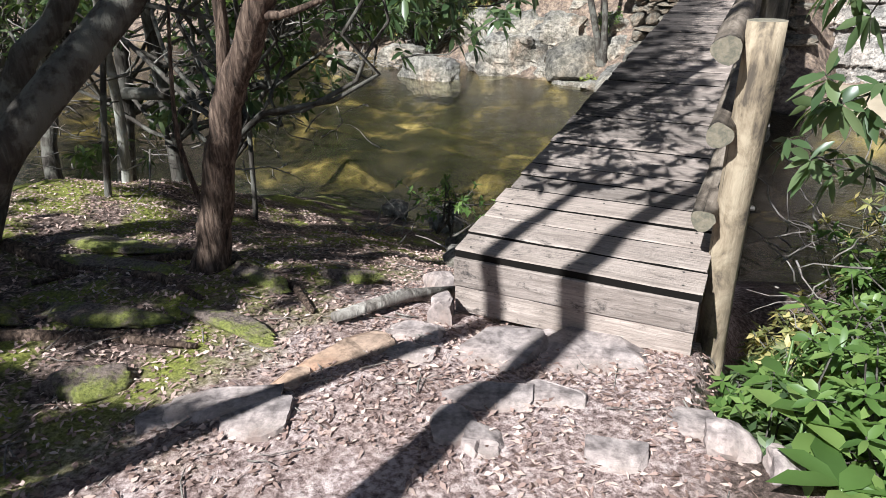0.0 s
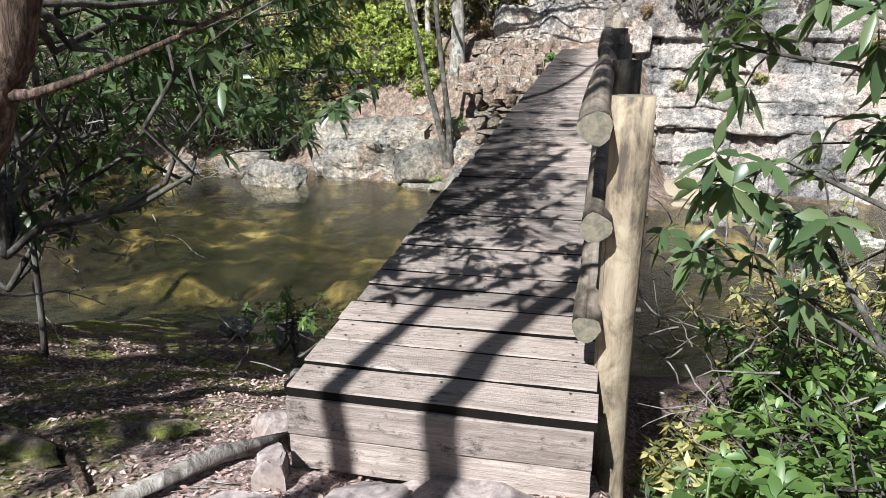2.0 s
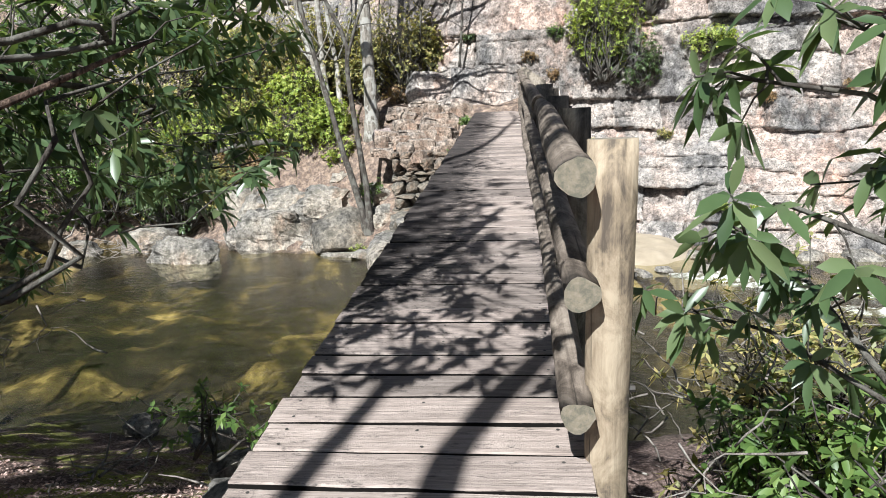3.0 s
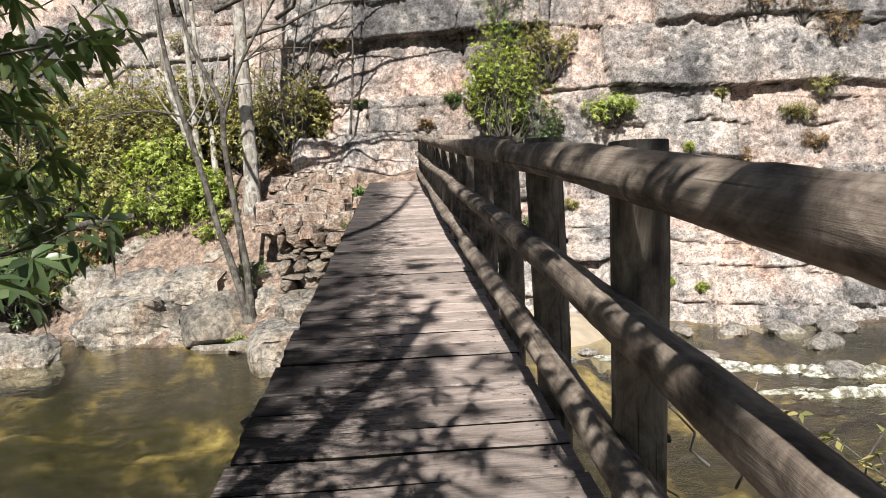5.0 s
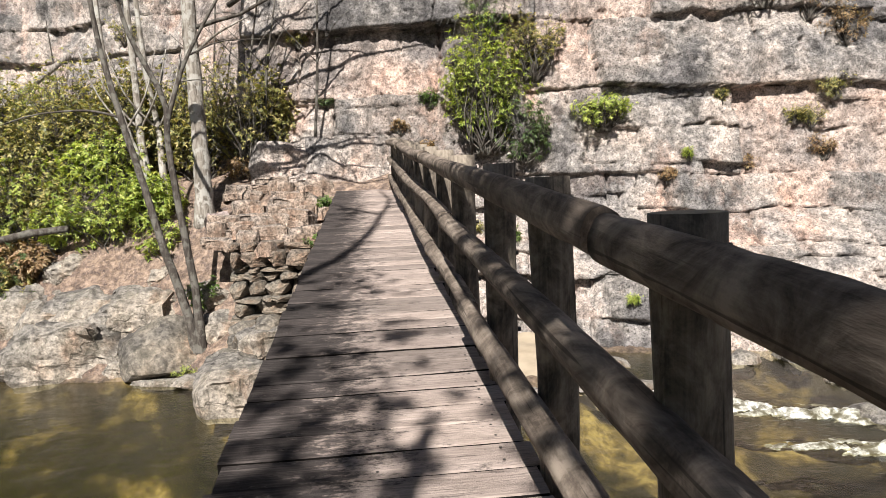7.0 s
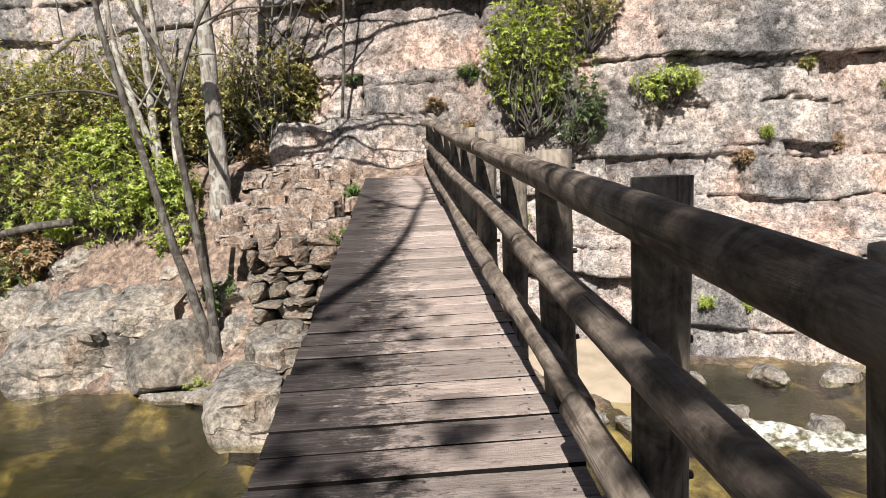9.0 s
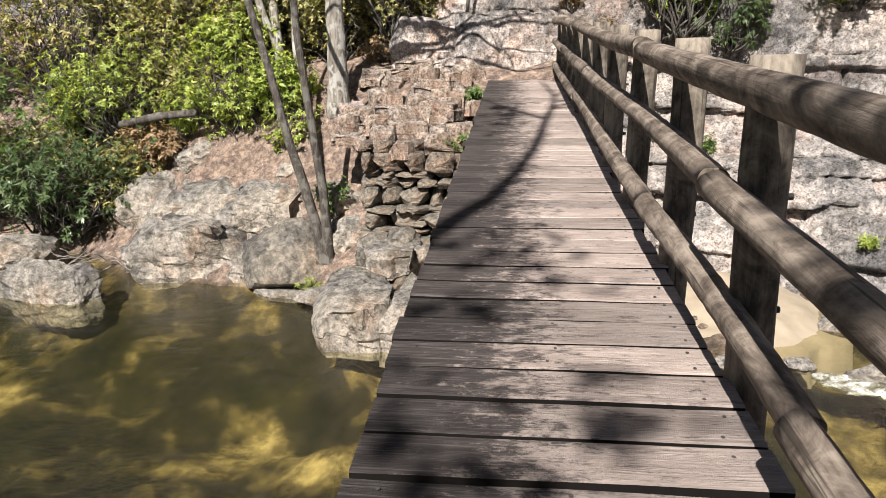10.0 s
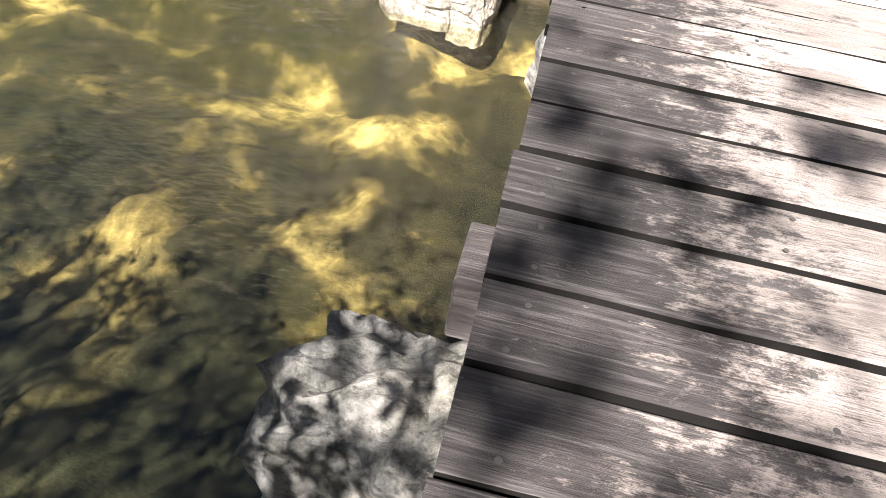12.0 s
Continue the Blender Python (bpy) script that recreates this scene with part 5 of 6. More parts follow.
w = Wood()
rb = random.Random(64)
for k in range(26):
    a = Vector((-3.25, 16.16, rb.uniform(4.6, 9.8))) if k % 2 else Vector((rb.uniform(-4.4, -2.1), 13.97, rb.uniform(4.6, 5.7)))
    b = a + Vector((rb.uniform(-1.2, 3.4), rb.uniform(-1.6, 0.6), rb.uniform(0.3, 1.8)))
    pts = w.wander(a, b, 0.05, 0.012, rb, 0.25, 6, 6)
    for q in range(3):
        c = pts[2 + q]
        w.wander(c, c + Vector((rb.uniform(-0.8, 1.0), rb.uniform(-0.7, 0.5), rb.uniform(0.0, 0.9))), 0.018, 0.004, rb, 0.25, 4, 5)
tall = [o for o in bpy.data.objects if o.name.startswith("tree") and "tall straight" in o.get("label", "")][0]
tagged(part("branches", w.mesh("branches"), BARK_DARK, tall), kind="stuff")
w = Wood()
w.tube([(-10.123, 20.506, 3.086), (-8.882, 20.592, 4.171), (-7.545, 20.678, 5.208)], [0.11, 0.10, 0.07], 9)
thing("fallen_tree", w.mesh("fallen_tree"), DEADWOOD, "bleached fallen tree trunk leaning on the far bank", "log")
w = Wood()
w.tube([(-9.741, 19.646, 4.218), (-8.977, 19.646, 3.086), (-8.499, 19.56, 2.426)], [0.06, 0.05, 0.03], 7)
thing("fallen_tree", w.mesh("fallen_tree"), DEADWOOD, "thin bleached dead stem on the far bank", "log")
w = Wood()
w.tube([(-7.831, 16.464, 0.559), (-6.876, 16.163, 0.748), (-6.016, 15.948, 0.823)], [0.09, 0.085, 0.07], 8)
thing("fallen_tree", w.mesh("fallen_tree"), BARK_DARK, "dark mossy log lying on the far bank", "log")

# ---------------------------------------------------------------- far bank shrubs
FAR = "shrubs of the far bank"
shrub("leafy_shrub", (-5.3, 16.464, 0.116), (1.38, 1.16, 1.23), 71, LEAF_LIME, "rounded bright yellow-green shrub on the far bank", 230, 7, 0.09, 0.045, group=FAR)
shrub("leafy_shrub", (-4.154, 16.034, -0.167), (0.80, 0.72, 0.80), 72, LEAF_LIME, "small bright green shrub behind the twin stems", 110, 7, 0.085, 0.04, group=FAR)
shrub("leafy_shrub", (-6.685, 18.27, 1.294), (2.32, 1.45, 1.52), 73, LEAF_OLIVE, "dense olive shrub on the far bank", 330, 7, 0.10, 0.045, group=FAR)
shrub("leafy_shrub", (-8.213, 17.238, 0.163), (2.03, 1.45, 1.30), 74, LEAF_LIME, "dense yellow-green shrub on the far bank", 260, 7, 0.10, 0.045, group=FAR)
shrub("leafy_shrub", (-2.626, 17.668, 2.049), (1.38, 1.01, 1.52), 75, LEAF_OLIVE, "olive shrub with rusty leaves against the cliff", 240, 7, 0.09, 0.04, group=FAR)
shrub("leafy_shrub", (-4.011, 18.27, 1.955), (1.59, 1.16, 1.45), 76, LEAF_OLIVE, "dense olive shrub behind the tall tree", 230, 7, 0.09, 0.04, group=FAR)
shrub("leafy_shrub", (-2.483, 17.41, 1.483), (1.30, 0.72, 0.51), 77, LEAF_RUST, "low rust-brown dry shrub at the cliff foot", 120, 7, 0.08, 0.03, group=FAR)
shrub("rhododendron", (-8.882, 15.604, -1.346), (2.17, 1.45, 1.23), 78, LEAF_RHODO, "dark rhododendron overhanging the far shore", 260, 8, 0.14, 0.045, group=FAR)
shrub("rhododendron", (-11.269, 15.862, -1.252), (2.75, 1.74, 2.17), 79, LEAF_FRESH, "dense rhododendron on the far shore", 300, 8, 0.14, 0.05, group=FAR)
shrub("rhododendron", (-14.325, 15.26, -1.252), (3.48, 2.32, 3.19), 80, LEAF_RHODO, "dense rhododendron on the far shore", 300, 8, 0.18, 0.06, group=FAR)
shrub("rhododendron", (-10.027, 18.27, 1.012), (2.75, 1.74, 2.32), 81, LEAF_OLIVE, "dense olive thicket high on the far bank", 300, 8, 0.13, 0.05, group=FAR)
shrub("rhododendron", (-13.848, 17.84, 0.823), (3.77, 2.17, 3.48), 82, LEAF_FRESH, "dense green thicket high on the far bank", 320, 8, 0.18, 0.07, group=FAR)
shrub("rhododendron", (-17.19, 10.53, -1.252), (4.35, 5.80, 3.77), 83, LEAF_RHODO, "dark thicket closing the view upstream", 360, 8, 0.24, 0.09, group=FAR)
shrub("rhododendron", (-11.5, 4.0, -0.8), (3.48, 3.19, 3.19), 84, LEAF_RHODO, "dark thicket on the near bank upstream", 360, 8, 0.18, 0.06, group=FAR)
shrub("leafy_shrub", (-6.303, 16.722, 0.069), (1.1, 0.8, 0.8), 101, LEAF_LIME, "bright green shrub spilling down the far bank", 230, 7, 0.10, 0.045, group=FAR)
shrub("leafy_shrub", (-5.348, 18.442, 1.389), (1.5, 0.8, 1.2), 102, LEAF_OLIVE, "dense olive shrub behind the slim trunks", 300, 7, 0.10, 0.045, group=FAR)
shrub("leafy_shrub", (-7.831, 18.442, 1.2), (1.6, 0.9, 1.3), 103, LEAF_OLIVE, "dense olive shrub with some rusty leaves", 320, 7, 0.10, 0.045, group=FAR)
shrub("leafy_shrub", (-7.258, 17.41, 0.446), (1.3, 0.8, 0.9), 104, LEAF_OLIVE, "dense olive shrub on the far bank", 280, 7, 0.10, 0.045, group=FAR)
shrub("leafy_shrub", (-7.735, 16.034, -0.969), (1.1, 0.7, 0.75), 105, LEAF_OLIVE, "leafy olive shrub hanging over the far shore", 220, 8, 0.12, 0.04, group=FAR)
for k, (x, y, sx, sz, mat, txt) in enumerate((
        (-3.724, 17.926, 1.3, 1.2, LEAF_OLIVE, "olive shrub with yellowing leaves under the cliff"), (-4.966, 18.786, 1.5, 1.5, LEAF_OLIVE, "olive shrub with yellowing leaves under the cliff"),
        (-6.494, 19.302, 1.7, 1.6, LEAF_OLIVE, "olive shrub with yellowing leaves under the cliff"), (-8.404, 19.818, 1.9, 1.6, LEAF_LIME, "yellow-green shrub high on the bank"),
        (-5.921, 17.582, 1.2, 0.9, LEAF_LIME, "yellow-green shrub in front of the slim trunks"), (-4.536, 16.464, 0.8, 0.75, LEAF_LIME, "bright green shrub below the slim trunks"),
        (-9.168, 17.754, 1.5, 1.1, LEAF_LIME, "yellow-green shrub high on the bank"), (-2.101, 17.926, 0.9, 1.3, LEAF_OLIVE, "rusty olive shrub against the cliff"),
        (-6.876, 18.528, 1.8, 2.0, LEAF_OLIVE, "tall olive shrub with yellowing leaves on the far bank"), (-8.786, 18.958, 2.0, 2.1, LEAF_OLIVE, "tall olive shrub with yellowing leaves on the far bank"), (-5.635, 18.184, 1.3, 1.7, LEAF_OLIVE, "tall olive shrub behind the slim trunks"),
        (-9.932, 16.464, 1.4, 1.2, LEAF_OLIVE, "leafy olive shrub above the far shore"), (-7.067, 16.464, 0.9, 0.5, LEAF_RUST, "low dry brown growth on the far bank"))):
    shrub("leafy_shrub", (x, y, float(ground_z(x, y)) - 0.1), (sx, sx * 0.7, sz), 200 + k, mat, txt, 300, 7, 0.11, 0.05, group=FAR)
shrub("fern", (-0.955, 13.927, 0.304), (0.35, 0.3, 0.22), 85, LEAF_FRESH, "small green fern in the stone wall", 30, 6, 0.08, 0.025)
shrub("fern", (-0.812, 15.346, 1.012), (0.25, 0.3, 0.2), 86, LEAF_FRESH, "small green fern beside the deck edge", 26, 6, 0.08, 0.025)
shrub("fern", (-3.295, 13.497, -1.77), (0.25, 0.2, 0.12), 87, LEAF_LIME, "tuft of grass at the foot of the twin tree", 22, 6, 0.07, 0.012)
shrub("fern", (-3.151, 14.486, -0.686), (0.35, 0.3, 0.3), 88, LEAF_FRESH, "green undergrowth beside the stone wall", 50, 6, 0.08, 0.03)

# plants on the cliff
def on_cliff(x, z, out=0.12):
    return (x, float(cliff_y(np.array([x]), np.array([z]))[0]) - out, z)


CL = "plants on the cliff"
shrub("cliff_bush", on_cliff(2.626, 2.096), (1.15, 0.65, 1.6), 91, LEAF_LIME, "bright yellow-green bush growing from the cliff", 420, 7, 0.10, 0.04, group=CL)
shrub("cliff_bush", on_cliff(3.534, 1.86), (0.80, 0.51, 0.80), 92, LEAF_RHODO, "dark-leaved bush hanging on the cliff", 90, 7, 0.10, 0.035, group=CL, droop=0.6)
shrub("cliff_bush", on_cliff(5.109, 2.473), (0.95, 0.55, 0.45), 93, LEAF_LIME, "small round green bush on a cliff ledge", 170, 7, 0.08, 0.03, group=CL)
shrub("cliff_bush", on_cliff(3.724, 3.652), (1.01, 0.58, 0.80), 94, LEAF_OLIVE, "olive bush on an upper cliff ledge", 120, 7, 0.09, 0.03, group=CL)
shrub("cliff_bush", on_cliff(2.865, 4.312), (0.87, 0.58, 1.30), 95, LEAF_FRESH, "feathery green sapling on the cliff", 120, 7, 0.10, 0.02, group=CL)
for k, (x, zz, s, mat) in enumerate(((7.545, 2.945, 0.22, LEAF_OLIVE), (6.685, 1.766, 0.18, LEAF_LIME), (1.528, 3.18, 0.3, LEAF_FRESH), (8.022, 1.53, 0.2, LEAF_RUST), (6.303, 1.294, 0.25, LEAF_RUST), (8.977, 2.426, 0.3, LEAF_OLIVE), (2.292, 0.351, 0.25, LEAF_OLIVE), (3.056, 0.163, 0.25, LEAF_FRESH), (4.106, 0.54, 0.22, LEAF_OLIVE), (4.966, -0.969, 0.14, LEAF_LIME), (5.635, -1.063, 0.14, LEAF_LIME), (6.207, -1.157, 0.12, LEAF_LIME), (0.859, 2.615, 0.25, LEAF_RUST), (1.432, 2.143, 0.22, LEAF_RUST), (-0.764, 3.275, 0.25, LEAF_RHODO), (8.499, 4.878, 0.7, LEAF_RUST), (9.454, 4.595, 0.8, LEAF_RUST), (8.977, 5.444, 0.8, LEAF_RUST), (10.123, 5.161, 0.9, LEAF_RUST), (10.123, 4.029, 0.6, LEAF_RUST), (9.741, 2.898, 0.45, LEAF_OLIVE), (9.454, 1.672, 0.4, LEAF_RUST), (9.263, 2.332, 0.35, LEAF_OLIVE), (-1.337, 4.784, 0.3, LEAF_OLIVE), (-6.207, 5.538, 0.6, LEAF_OLIVE))):
    shrub("cliff_tuft", on_cliff(x, zz, 0.05), (s, s * 0.6, s * 0.7), 120 + k, mat, "small tuft of plants rooted in a cliff crack" if mat is not LEAF_RUST else "dry rust-coloured tuft on the cliff", int(24 + 50 * s), 6, 0.08, 0.02, group=CL)

# ---------------------------------------------------------------- unseen trees behind the walker, whose crowns are placed to shade the bridge
S = SUN_FROM


def over(x, y, z, height):
    """The place at that height whose shadow falls on (x, y, z)."""
    return Vector((x, y, z)) + S * ((height - z) / S.z)


line_a = [(-0.62, -3.6, -0.3)] + [tuple(over(x, y, -0.3, h)) for x, y, h in ((-0.36, -2.2, 1.2), (-0.17, -1.16, 2.3), (-0.02, -0.3, 3.2), (0.16, 0.45, 4.0), (0.36, 1.1, 4.8))] + [(0.2, -2.2, 6.0)]
tree("tree", [(line_a, [0.10, 0.085, 0.08, 0.075, 0.07, 0.065, 0.03])], "slim tree behind the path with a crown over the bridge", BARK_RED, 41,
     leaf=crown_cloud(over(-0.5, 4.2, 0.35, 6.0), (0.95, 1.6, 0.9), 190, 7, 42, 0.12, 0.045, 6.0), leaf_mat=LEAF_RHODO)
line_b = [(-1.95, -2.9, -0.3)] + [tuple(over(x, y, -0.3, h)) for x, y, h in ((-1.5, -2.2, 0.7), (-1.05, -1.45, 1.5), (-0.8, -0.96, 2.1), (-0.42, -0.2, 3.0), (-0.32, 0.4, 3.8), (-0.2, 0.9, 4.4), (0.0, 1.7, 5.2))]
tree("tree", [(line_b, [0.08, 0.07, 0.065, 0.06, 0.055, 0.05, 0.045, 0.03])], "leaning slim tree behind the path", BARK_DARK, 43,
     leaf=crown_cloud(over(-3.3, 1.2, -0.2, 4.6), (1.7, 1.8, 0.9), 560, 8, 44, 0.14, 0.055), leaf_mat=LEAF_RHODO)
# four trees added out of view to darken thicket, near water and left bank
tree("tree", [([(-4.2, -3.5, -0.2), (-4.0, -3.0, 2.5), (-3.8, -2.2, 5.0)], [0.12, 0.10, 0.05])], "unseen tree behind the thicket, added for its shade", BARK_DARK, 45,
     leaf=crown_cloud(over(-4.8, 4.6, -1.8, 5.8), (2.9, 2.0, 0.9), 380, 8, 46, 0.16, 0.06), leaf_mat=LEAF_RHODO)
tree("tree", [([(-6.5, -3.5, -0.2), (-6.4, -3.2, 2.5), (-6.2, -2.6, 5.0)], [0.12, 0.10, 0.05])], "unseen tree behind the thicket, added for its shade", BARK_DARK, 47,
     leaf=crown_cloud(over(-6.0, 1.6, -0.5, 5.2), (2.4, 2.0, 0.9), 260, 8, 48, 0.16, 0.06), leaf_mat=LEAF_RHODO)
tree("tree", [([(-4.6, -5.0, -0.2), (-4.3, -4.6, 2.0), (-3.6, -4.0, 4.0)], [0.10, 0.08, 0.04])], "unseen tree added to shade the mossy bank", BARK_DARK, 57,
     leaf=crown_cloud(over(-3.0, -0.5, -0.3, 4.4), (1.9, 1.4, 0.8), 760, 8, 58, 0.14, 0.055), leaf_mat=LEAF_RHODO)
tree("tree", [([(-4.4, -6.4, -0.1), (-4.1, -6.0, 2.2), (-3.2, -5.6, 4.2)], [0.10, 0.08, 0.04])], "unseen slim tree added to shade the ground left of the path", BARK_DARK, 157,
     leaf=crown_cloud(over(-1.75, -1.55, -0.25, 4.2), (0.75, 0.55, 0.5), 150, 8, 158, 0.14, 0.055), leaf_mat=LEAF_RHODO)
# added out of view; a sparse crown for flecked shade on the deck
tree("tree", [([(2.6, -3.0, -0.2), (2.5, -2.4, 2.5), (2.2, -1.4, 4.6)], [0.10, 0.08, 0.04])], "unseen tree added to dapple the middle of the deck", BARK_DARK, 49,
     leaf=crown_cloud(over(-0.3, 6.4, 0.55, 7.4), (0.9, 1.7, 0.6), 55, 7, 50, 0.13, 0.05, 4.0), leaf_mat=LEAF_RHODO)
# added out of view; its narrow crown only darkens posts and rails
tree("tree", [([(3.4, -4.0, -0.2), (3.2, -3.6, 2.5), (2.4, -2.6, 5.2)], [0.11, 0.09, 0.04])], "unseen tall tree added to shade the handrail", BARK_DARK, 52,
     leaf=crown_cloud(over(0.85, 3.6, 0.9, 7.0), (0.36, 2.9, 0.5), 330, 8, 53, 0.15, 0.06, 3.0), leaf_mat=LEAF_RHODO)
# another unseen crown, added where the deck needs more shade
tree("tree", [([(1.5, -4.6, -0.2), (1.3, -3.9, 2.4), (0.8, -2.9, 4.9)], [0.09, 0.075, 0.035])], "unseen slim tree added to shade the deck with thin leaves", BARK_DARK, 59,
     leaf=crown_cloud(over(0.05, 3.2, 0.27, 5.6), (1.0, 1.4, 0.6), 200, 7, 60, 0.11, 0.042, 6.0), leaf_mat=LEAF_RHODO)
line_c = [(-4.6, -4.2, -0.2), (-4.2, -3.6, 3.0), (-3.4, -2.6, 5.6)] + [tuple(over(x, y, SLOPE * y, h)) for x, y, h in ((-0.62, 7.348, 7.6), (-0.30, 8.208, 8.2), (0.0, 9.67, 8.9), (0.22, 11.562, 9.6), (0.42, 13.626, 10.4), (0.3, 15.69, 11.2))]
tree("tree", [(line_c, [0.13, 0.115, 0.10, 0.075, 0.065, 0.055, 0.045, 0.035, 0.02])], "tall leaning tree whose long limb reaches over the stream", BARK_DARK, 54,
     limbs=[([line_c[6], tuple(over(-0.3, 12.766, 1.012, 9.9)), tuple(over(-0.9, 14.142, 1.294, 10.3))], [0.04, 0.03, 0.01]), ([line_c[7], tuple(over(0.9, 14.83, 1.766, 10.8)), tuple(over(1.6, 15.69, 2.898, 11.4))], [0.03, 0.025, 0.01])],
     leaf=crown_cloud(over(-0.1, 12.25, 1.012, 10.2), (1.0, 2.2, 0.6), 60, 7, 55, 0.13, 0.05), leaf_mat=LEAF_RHODO)
low = empty("overhanging_branch", "rhododendron branch with long leaves hanging high over the bridge start", "branch", at=(-1.3, 0.0, 2.6))
wood = Wood()
tips, axes = [], []
r3 = random.Random(12)
for k in range(78):
    tx, ty = r3.uniform(-0.66, 0.72), r3.uniform(0.85, 2.9)
    p = over(tx, ty, at_deck(ty), r3.uniform(2.35, 2.9))
    base = Vector((-1.25, 0.45, 2.6)).lerp(p, 0.65)
    wood.wander(base, p, 0.006, 0.003, r3, 0.2, 3, 4)
    if k % 4 == 0:
        wood.wander((-1.2, 0.4, 2.55), base, 0.014, 0.007, r3, 0.2, 4, 5)
    tips.append(p)
    axes.append((p - base) + Vector((0, 0, 0.1)))
tagged(part("stem", wood.mesh("stem"), BARK_DARK, low), kind="stuff")
part("foliage", leaf_mesh("foliage", *whorls(tips, axes, 8, 19, 0.15, 0.045, 0.9, 0.2), fine=True), LEAF_RHODO, low)

# ---------------------------------------------------------------- forest floor
r4 = np.random.default_rng(3)
n = 34000
X = np.r_[r4.uniform(-4.5, 1.6, n), r4.uniform(-8.0, -0.8, 9000), r4.uniform(-7.0, 7.0, 12000)]
Y = np.r_[r4.uniform(-3.2, 2.2, n), r4.uniform(13.9, 17.9, 9000), r4.uniform(-8.0, 3.5, 12000)]
Z = ground_z(X, Y)
keep = (Z > WATER_Z + 0.12) & ~((X > 0.72) & (X < 2.6) & (Y > -0.6)) & ~((np.abs(X) < 0.62) & (Y > -0.02) & (Y < 13)) & ((fbm(X * 1.3, Y * 1.3, 71) > -0.12) | (X < -0.9)) & ~((X > -3.3) & (Y > 13) & (r4.random(len(X)) > 0.12))
X, Y, Z = X[keep], Y[keep], Z[keep]
a = r4.random(len(X)) * 6.28
D = np.stack([np.cos(a), np.sin(a), r4.normal(0, 0.25, len(X))], -1)
N = np.stack([r4.normal(0, 0.35, len(X)), r4.normal(0, 0.35, len(X)), np.ones(len(X))], -1)
litter = thing("fallen_leaves", leaf_mesh("fallen_leaves", np.stack([X, Y, Z + 0.012], -1), D, N, r4.uniform(0.012, 0.055, len(X)), r4.uniform(0.006, 0.022, len(X))), LITTER_LEAF, "scattered dry brown and pinkish fallen leaves", "fallen leaves", kind="stuff")
wood = Wood()
r5 = random.Random(8)
for k in range(260):
    x, y = r5.uniform(-3.6, 1.0), r5.uniform(-2.6, 1.0)
    if abs(x) < 0.62 and y > -0.05:
        continue
    a, l = r5.uniform(0, 6.28), r5.uniform(0.05, 0.28)
    p = Vector((x, y, float(ground_z(x, y)) + 0.012))
    q = Vector((x + l * math.cos(a), y + l * math.sin(a), 0))
    q.z = float(ground_z(q.x, q.y)) + 0.015
    wood.wander(p, q, r5.uniform(0.002, 0.006), 0.0015, r5, 0.2, 3, 4)
thing("fallen_twigs", wood.mesh("fallen_twigs"), DEADWOOD, "scattered grey twigs on the forest floor", "twigs", kind="stuff")
for k, pts in enumerate(([(-2.3, 0.1), (-1.9, -0.15), (-1.5, -0.2), (-1.2, -0.45)], [(-2.35, 0.05), (-2.7, -0.3), (-2.9, -0.8)], [(-2.9, -1.4), (-2.4, -1.3), (-1.9, -1.0), (-1.5, -0.95)], [(-3.4, -0.6), (-2.9, -0.55), (-2.2, -0.5), (-1.8, -0.6)])):
    w = Wood()
    w.tube([(x, y, float(ground_z(x, y)) + 0.015) for x, y in pts], [0.05 - 0.035 * i / (len(pts) - 1) for i in range(len(pts))], 7)
    thing("tree_root", w.mesh("tree_root"), BARK_RED, "exposed tree root running over the bank", "root", group="tree roots")

MOSSM = Nodes("mossy_duff")
MOSSM.color(MOSSM.mix(MOSSM.ramp(MOSSM.noise(5.0, 7, 0.7), [(0.45, (0, 0, 0)), (0.58, (1, 1, 1))]), MOSSM.ramp(MOSSM.noise(45, 6, 0.75), [(0.36, (0.05, 0.036, 0.03)), (0.62, (0.30, 0.22, 0.19))]), MOSSM.ramp(MOSSM.noise(60, 5, 0.7), [(0.3, (0.06, 0.07, 0.014)), (0.7, (0.36, 0.36, 0.09))]))).rough(0.95).bump(MOSSM.noise(50, 6, 0.75), 1.0, 0.03)
for k, (x, y, sx, sy, sz, tn) in enumerate(((-2.15, -0.95, 0.42, 0.13, 0.11, 0.35), (-1.5, -0.72, 0.36, 0.10, 0.09, -0.12), (-2.5, -0.4, 0.5, 0.14, 0.12, 0.1), (-1.75, -1.35, 0.22, 0.18, 0.16, 0.5), (-1.75, -0.2, 0.3, 0.12, 0.10, -0.3), (-3.2, -0.2, 0.6, 0.16, 0.13, 0.2), (-1.35, 0.15, 0.22, 0.12, 0.10, 0.4), (-2.75, -1.25, 0.4, 0.2, 0.14, -0.2))):
    ob = thing("hummock", rock_mesh("hummock", (sx * 1.15, sy * 0.9, sz * 0.6), 1100 + k, boxy=0.1, rough=0.24, detail=4, soft=True), MOSSM.mat, "low mossy hummock of duff and roots on the bank", "mound", "mossy hummocks")
    ob.matrix_world = Matrix.Translation((x, y, float(ground_z(x, y)) + 0.01)) @ Matrix.Rotation(tn, 4, "Z")

wood = Wood()
r6 = random.Random(18)
for k in range(70):
    a = Vector((r6.uniform(-10.0, -6.9), r6.uniform(13.1, 14.8), WATER_Z + r6.uniform(0.02, 0.4)))
    wood.wander(a, a + Vector((r6.uniform(-0.9, 0.9), r6.uniform(-0.5, 0.5), r6.uniform(-0.3, 0.3))), 0.012, 0.003, r6, 0.3, 5, 4)
wood.tube([(-7.64, 13.45, WATER_Z + 0.42), (-7.07, 13.3, WATER_Z + 0.25), (-6.6, 13.1, WATER_Z + 0.02)], [0.03, 0.028, 0.02], 6)
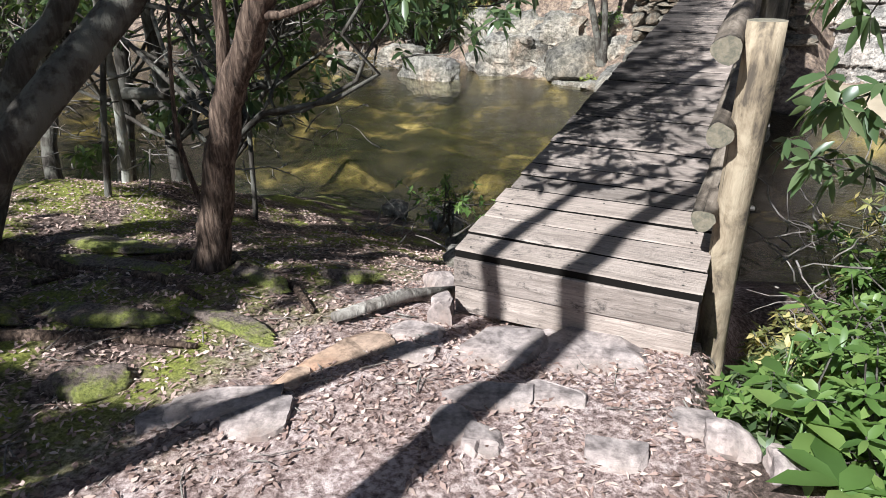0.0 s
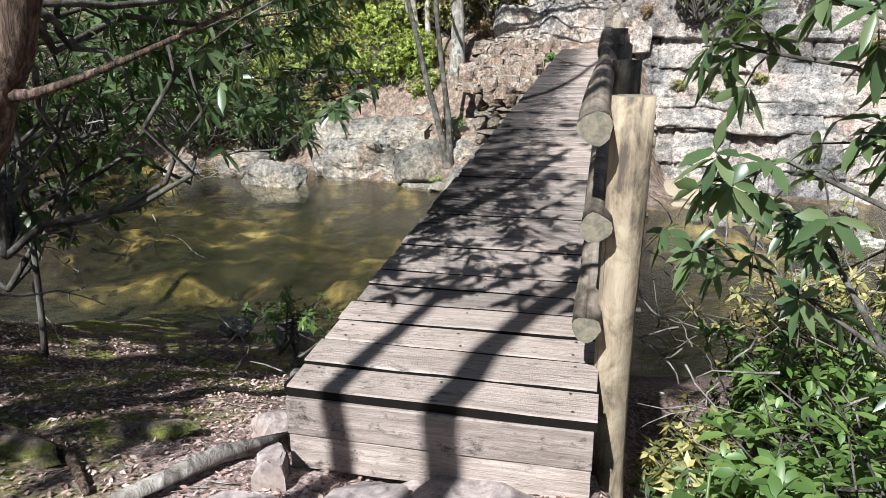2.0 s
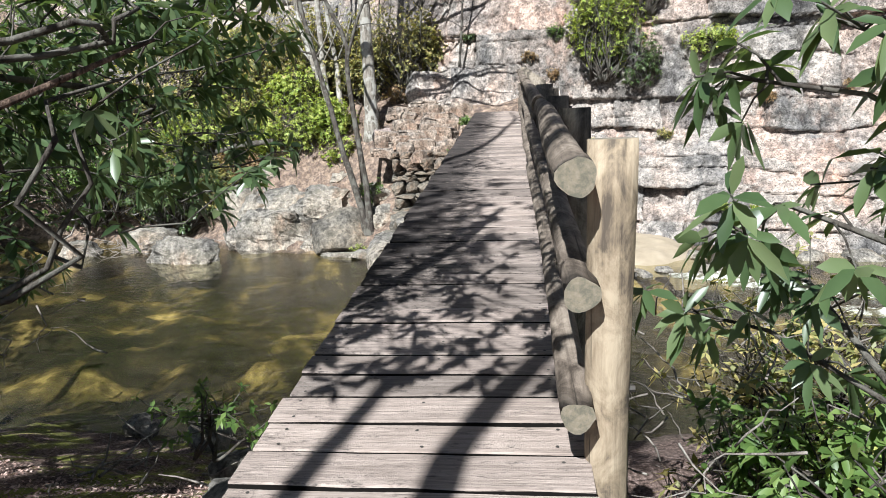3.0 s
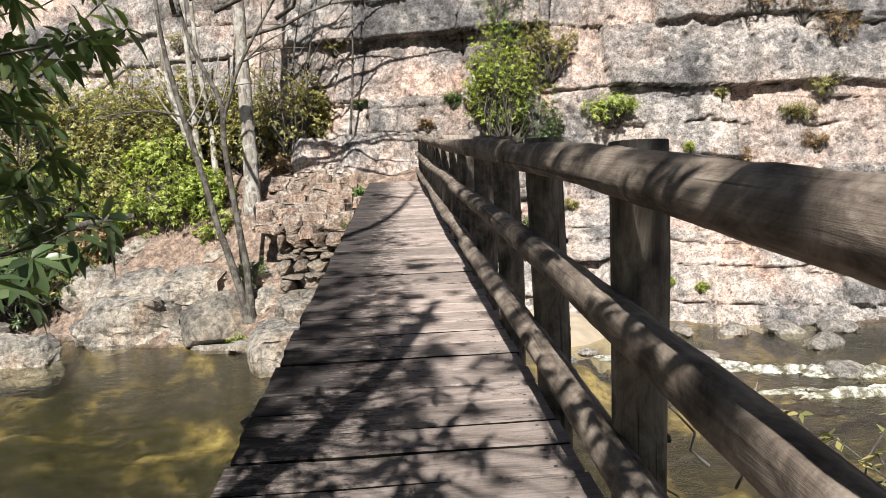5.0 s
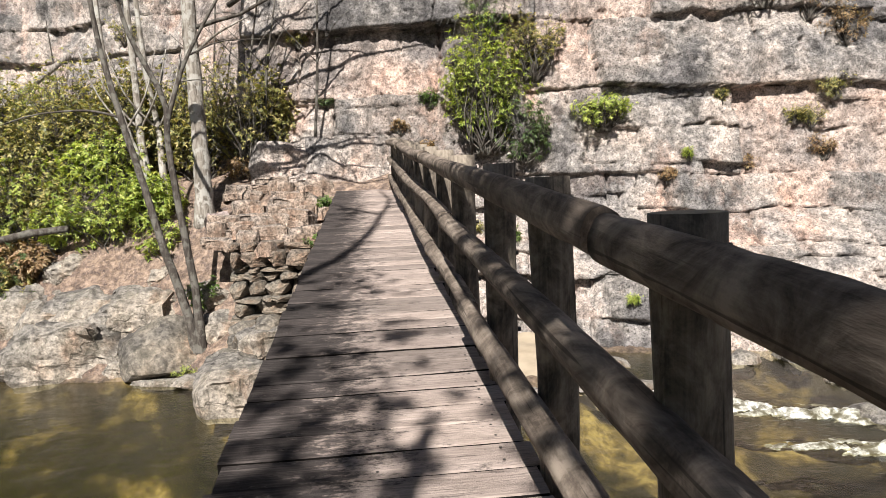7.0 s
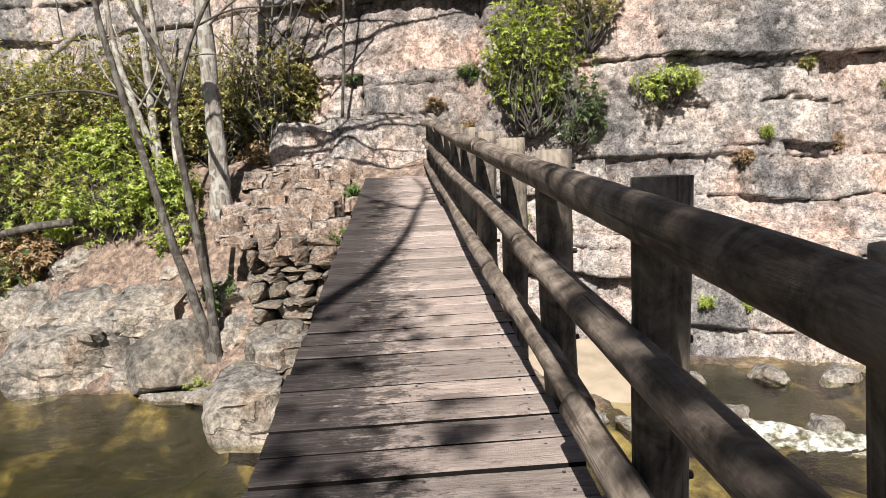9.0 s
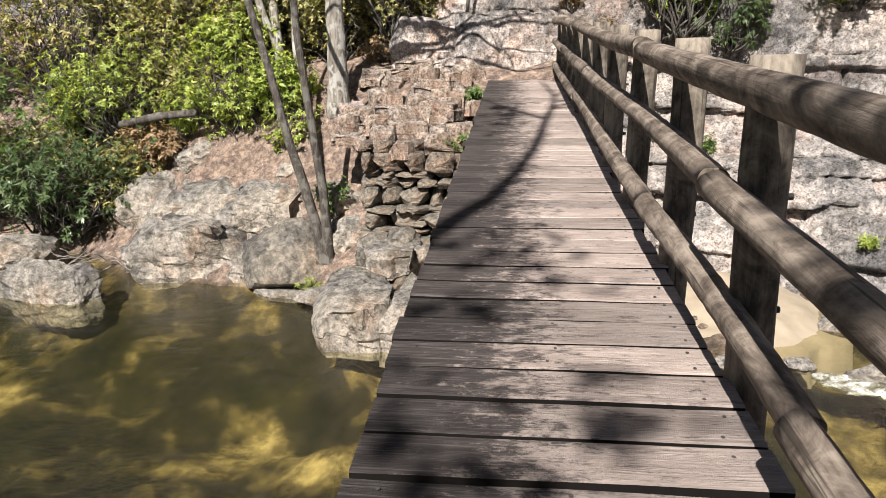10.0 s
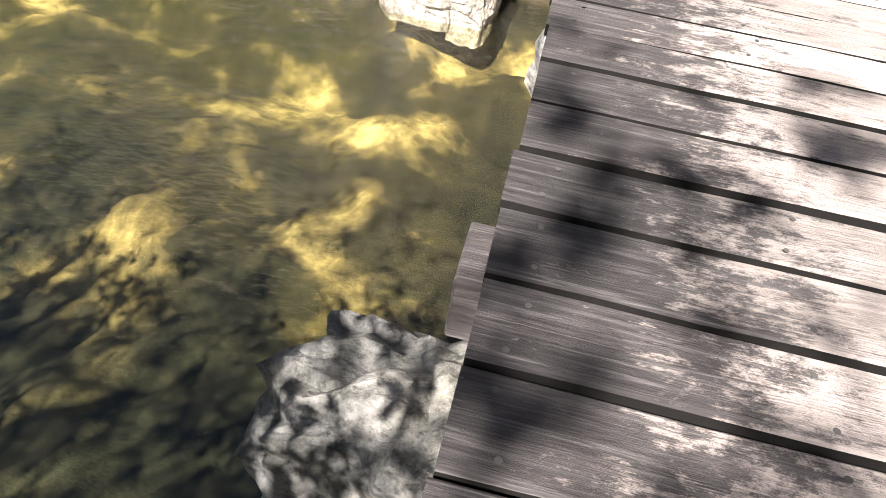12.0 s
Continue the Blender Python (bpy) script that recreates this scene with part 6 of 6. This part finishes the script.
thing("driftwood", wood.mesh("driftwood"), DEADWOOD, "bare drifted twigs caught at the far shore", "sticks", kind="stuff")

# ---------------------------------------------------------------- sand bank and white water
SANDM = Nodes("pale_sand")
SANDM.color(SANDM.mix(SANDM.noise(2.5, 6, 0.6), (0.40, 0.33, 0.25), (0.17, 0.13, 0.085))).rough(0.95).bump(SANDM.noise(60, 5, 0.7), 0.4, 0.01)
bx, by = np.meshgrid(np.linspace(1.05, 5.35, 70), np.linspace(11.0, 16.2, 90), indexing="ij")
bz = np.maximum(ground_z(bx, by) - 0.1, WATER_Z + 0.30 - 0.42 * (((bx - 2.87) / 1.8) ** 2 + ((by - 14.15) / 2.6) ** 2) + 0.3 * fbm(bx * 1.3, by * 1.3, 97)) + 0.02
bz = np.where(bz > WATER_Z - 0.12, bz, np.minimum(bz, ground_z(bx, by)) - 0.15)
thing("sand_bank", grid_mesh("sand_bank", np.stack([bx, by, bz], -1)), SANDM.mat, "pale sand bank at the foot of the cliff", "sand", kind="structure")

FOAMM = Nodes("white_water")
FOAMM.color(FOAMM.ramp(FOAMM.noise(6, 8, 0.75), [(0.42, (0.07, 0.06, 0.035)), (0.51, (0.27, 0.26, 0.22)), (0.62, (0.66, 0.66, 0.64))])).rough(0.4)
fx, fy = np.meshgrid(np.linspace(2.5, 9.5, 300), np.linspace(6.6, 11.6, 220), indexing="ij")
ridge = np.exp(-((fy - (10.2 - 0.5 * (fx - 4.8))) / 0.40) ** 2) * np.clip((fx - 2.9) / 1.15, 0, 1) + 0.8 * np.exp(-((fy - (8.5 - 0.23 * (fx - 5.7))) / 0.30) ** 2) * np.clip((fx - 4.2) / 1.0, 0, 1)
chop = fbm(fx * 1.6, fy * 4.2, 91, 5, 0.6)
fz = WATER_Z + 0.09 * ridge * (1 + 2.4 * chop) - 0.05 + 0.20 * chop * ridge - 0.6 * np.clip(1 - 3.5 * ridge, 0, 1)
foam_me = grid_mesh("rapids", np.stack([fx, fy, fz], -1))
bm = bmesh.new()
bm.from_mesh(foam_me)
bmesh.ops.delete(bm, geom=[v for v in bm.verts if v.co.z < WATER_Z - 0.015], context="VERTS")
bm.to_mesh(foam_me)
bm.free()
thing("rapids", foam_me, FOAMM.mat, "white foaming rapids downstream of the bridge", "water", kind="structure")
for k, (x, y, s) in enumerate(((4.011, 11.046, 0.3), (4.966, 10.53, 0.22), (6.494, 9.326, 0.3), (3.247, 11.304, 0.16), (7.258, 10.96, 0.35), (5.348, 12.422, 0.3), (4.202, 12.594, 0.22), (6.303, 12.25, 0.3), (7.258, 12.164, 0.35), (8.213, 11.992, 0.3), (2.387, 11.304, 0.14), (2.769, 11.046, 0.2))):
    rock("boulder", (x, y, WATER_Z + 0.02), (s * 1.3, s, s * 0.6), 1000 + k, BOULDER, "wet rock breaking the stream surface", turn=k, group="stream rocks", boxy=0.4)
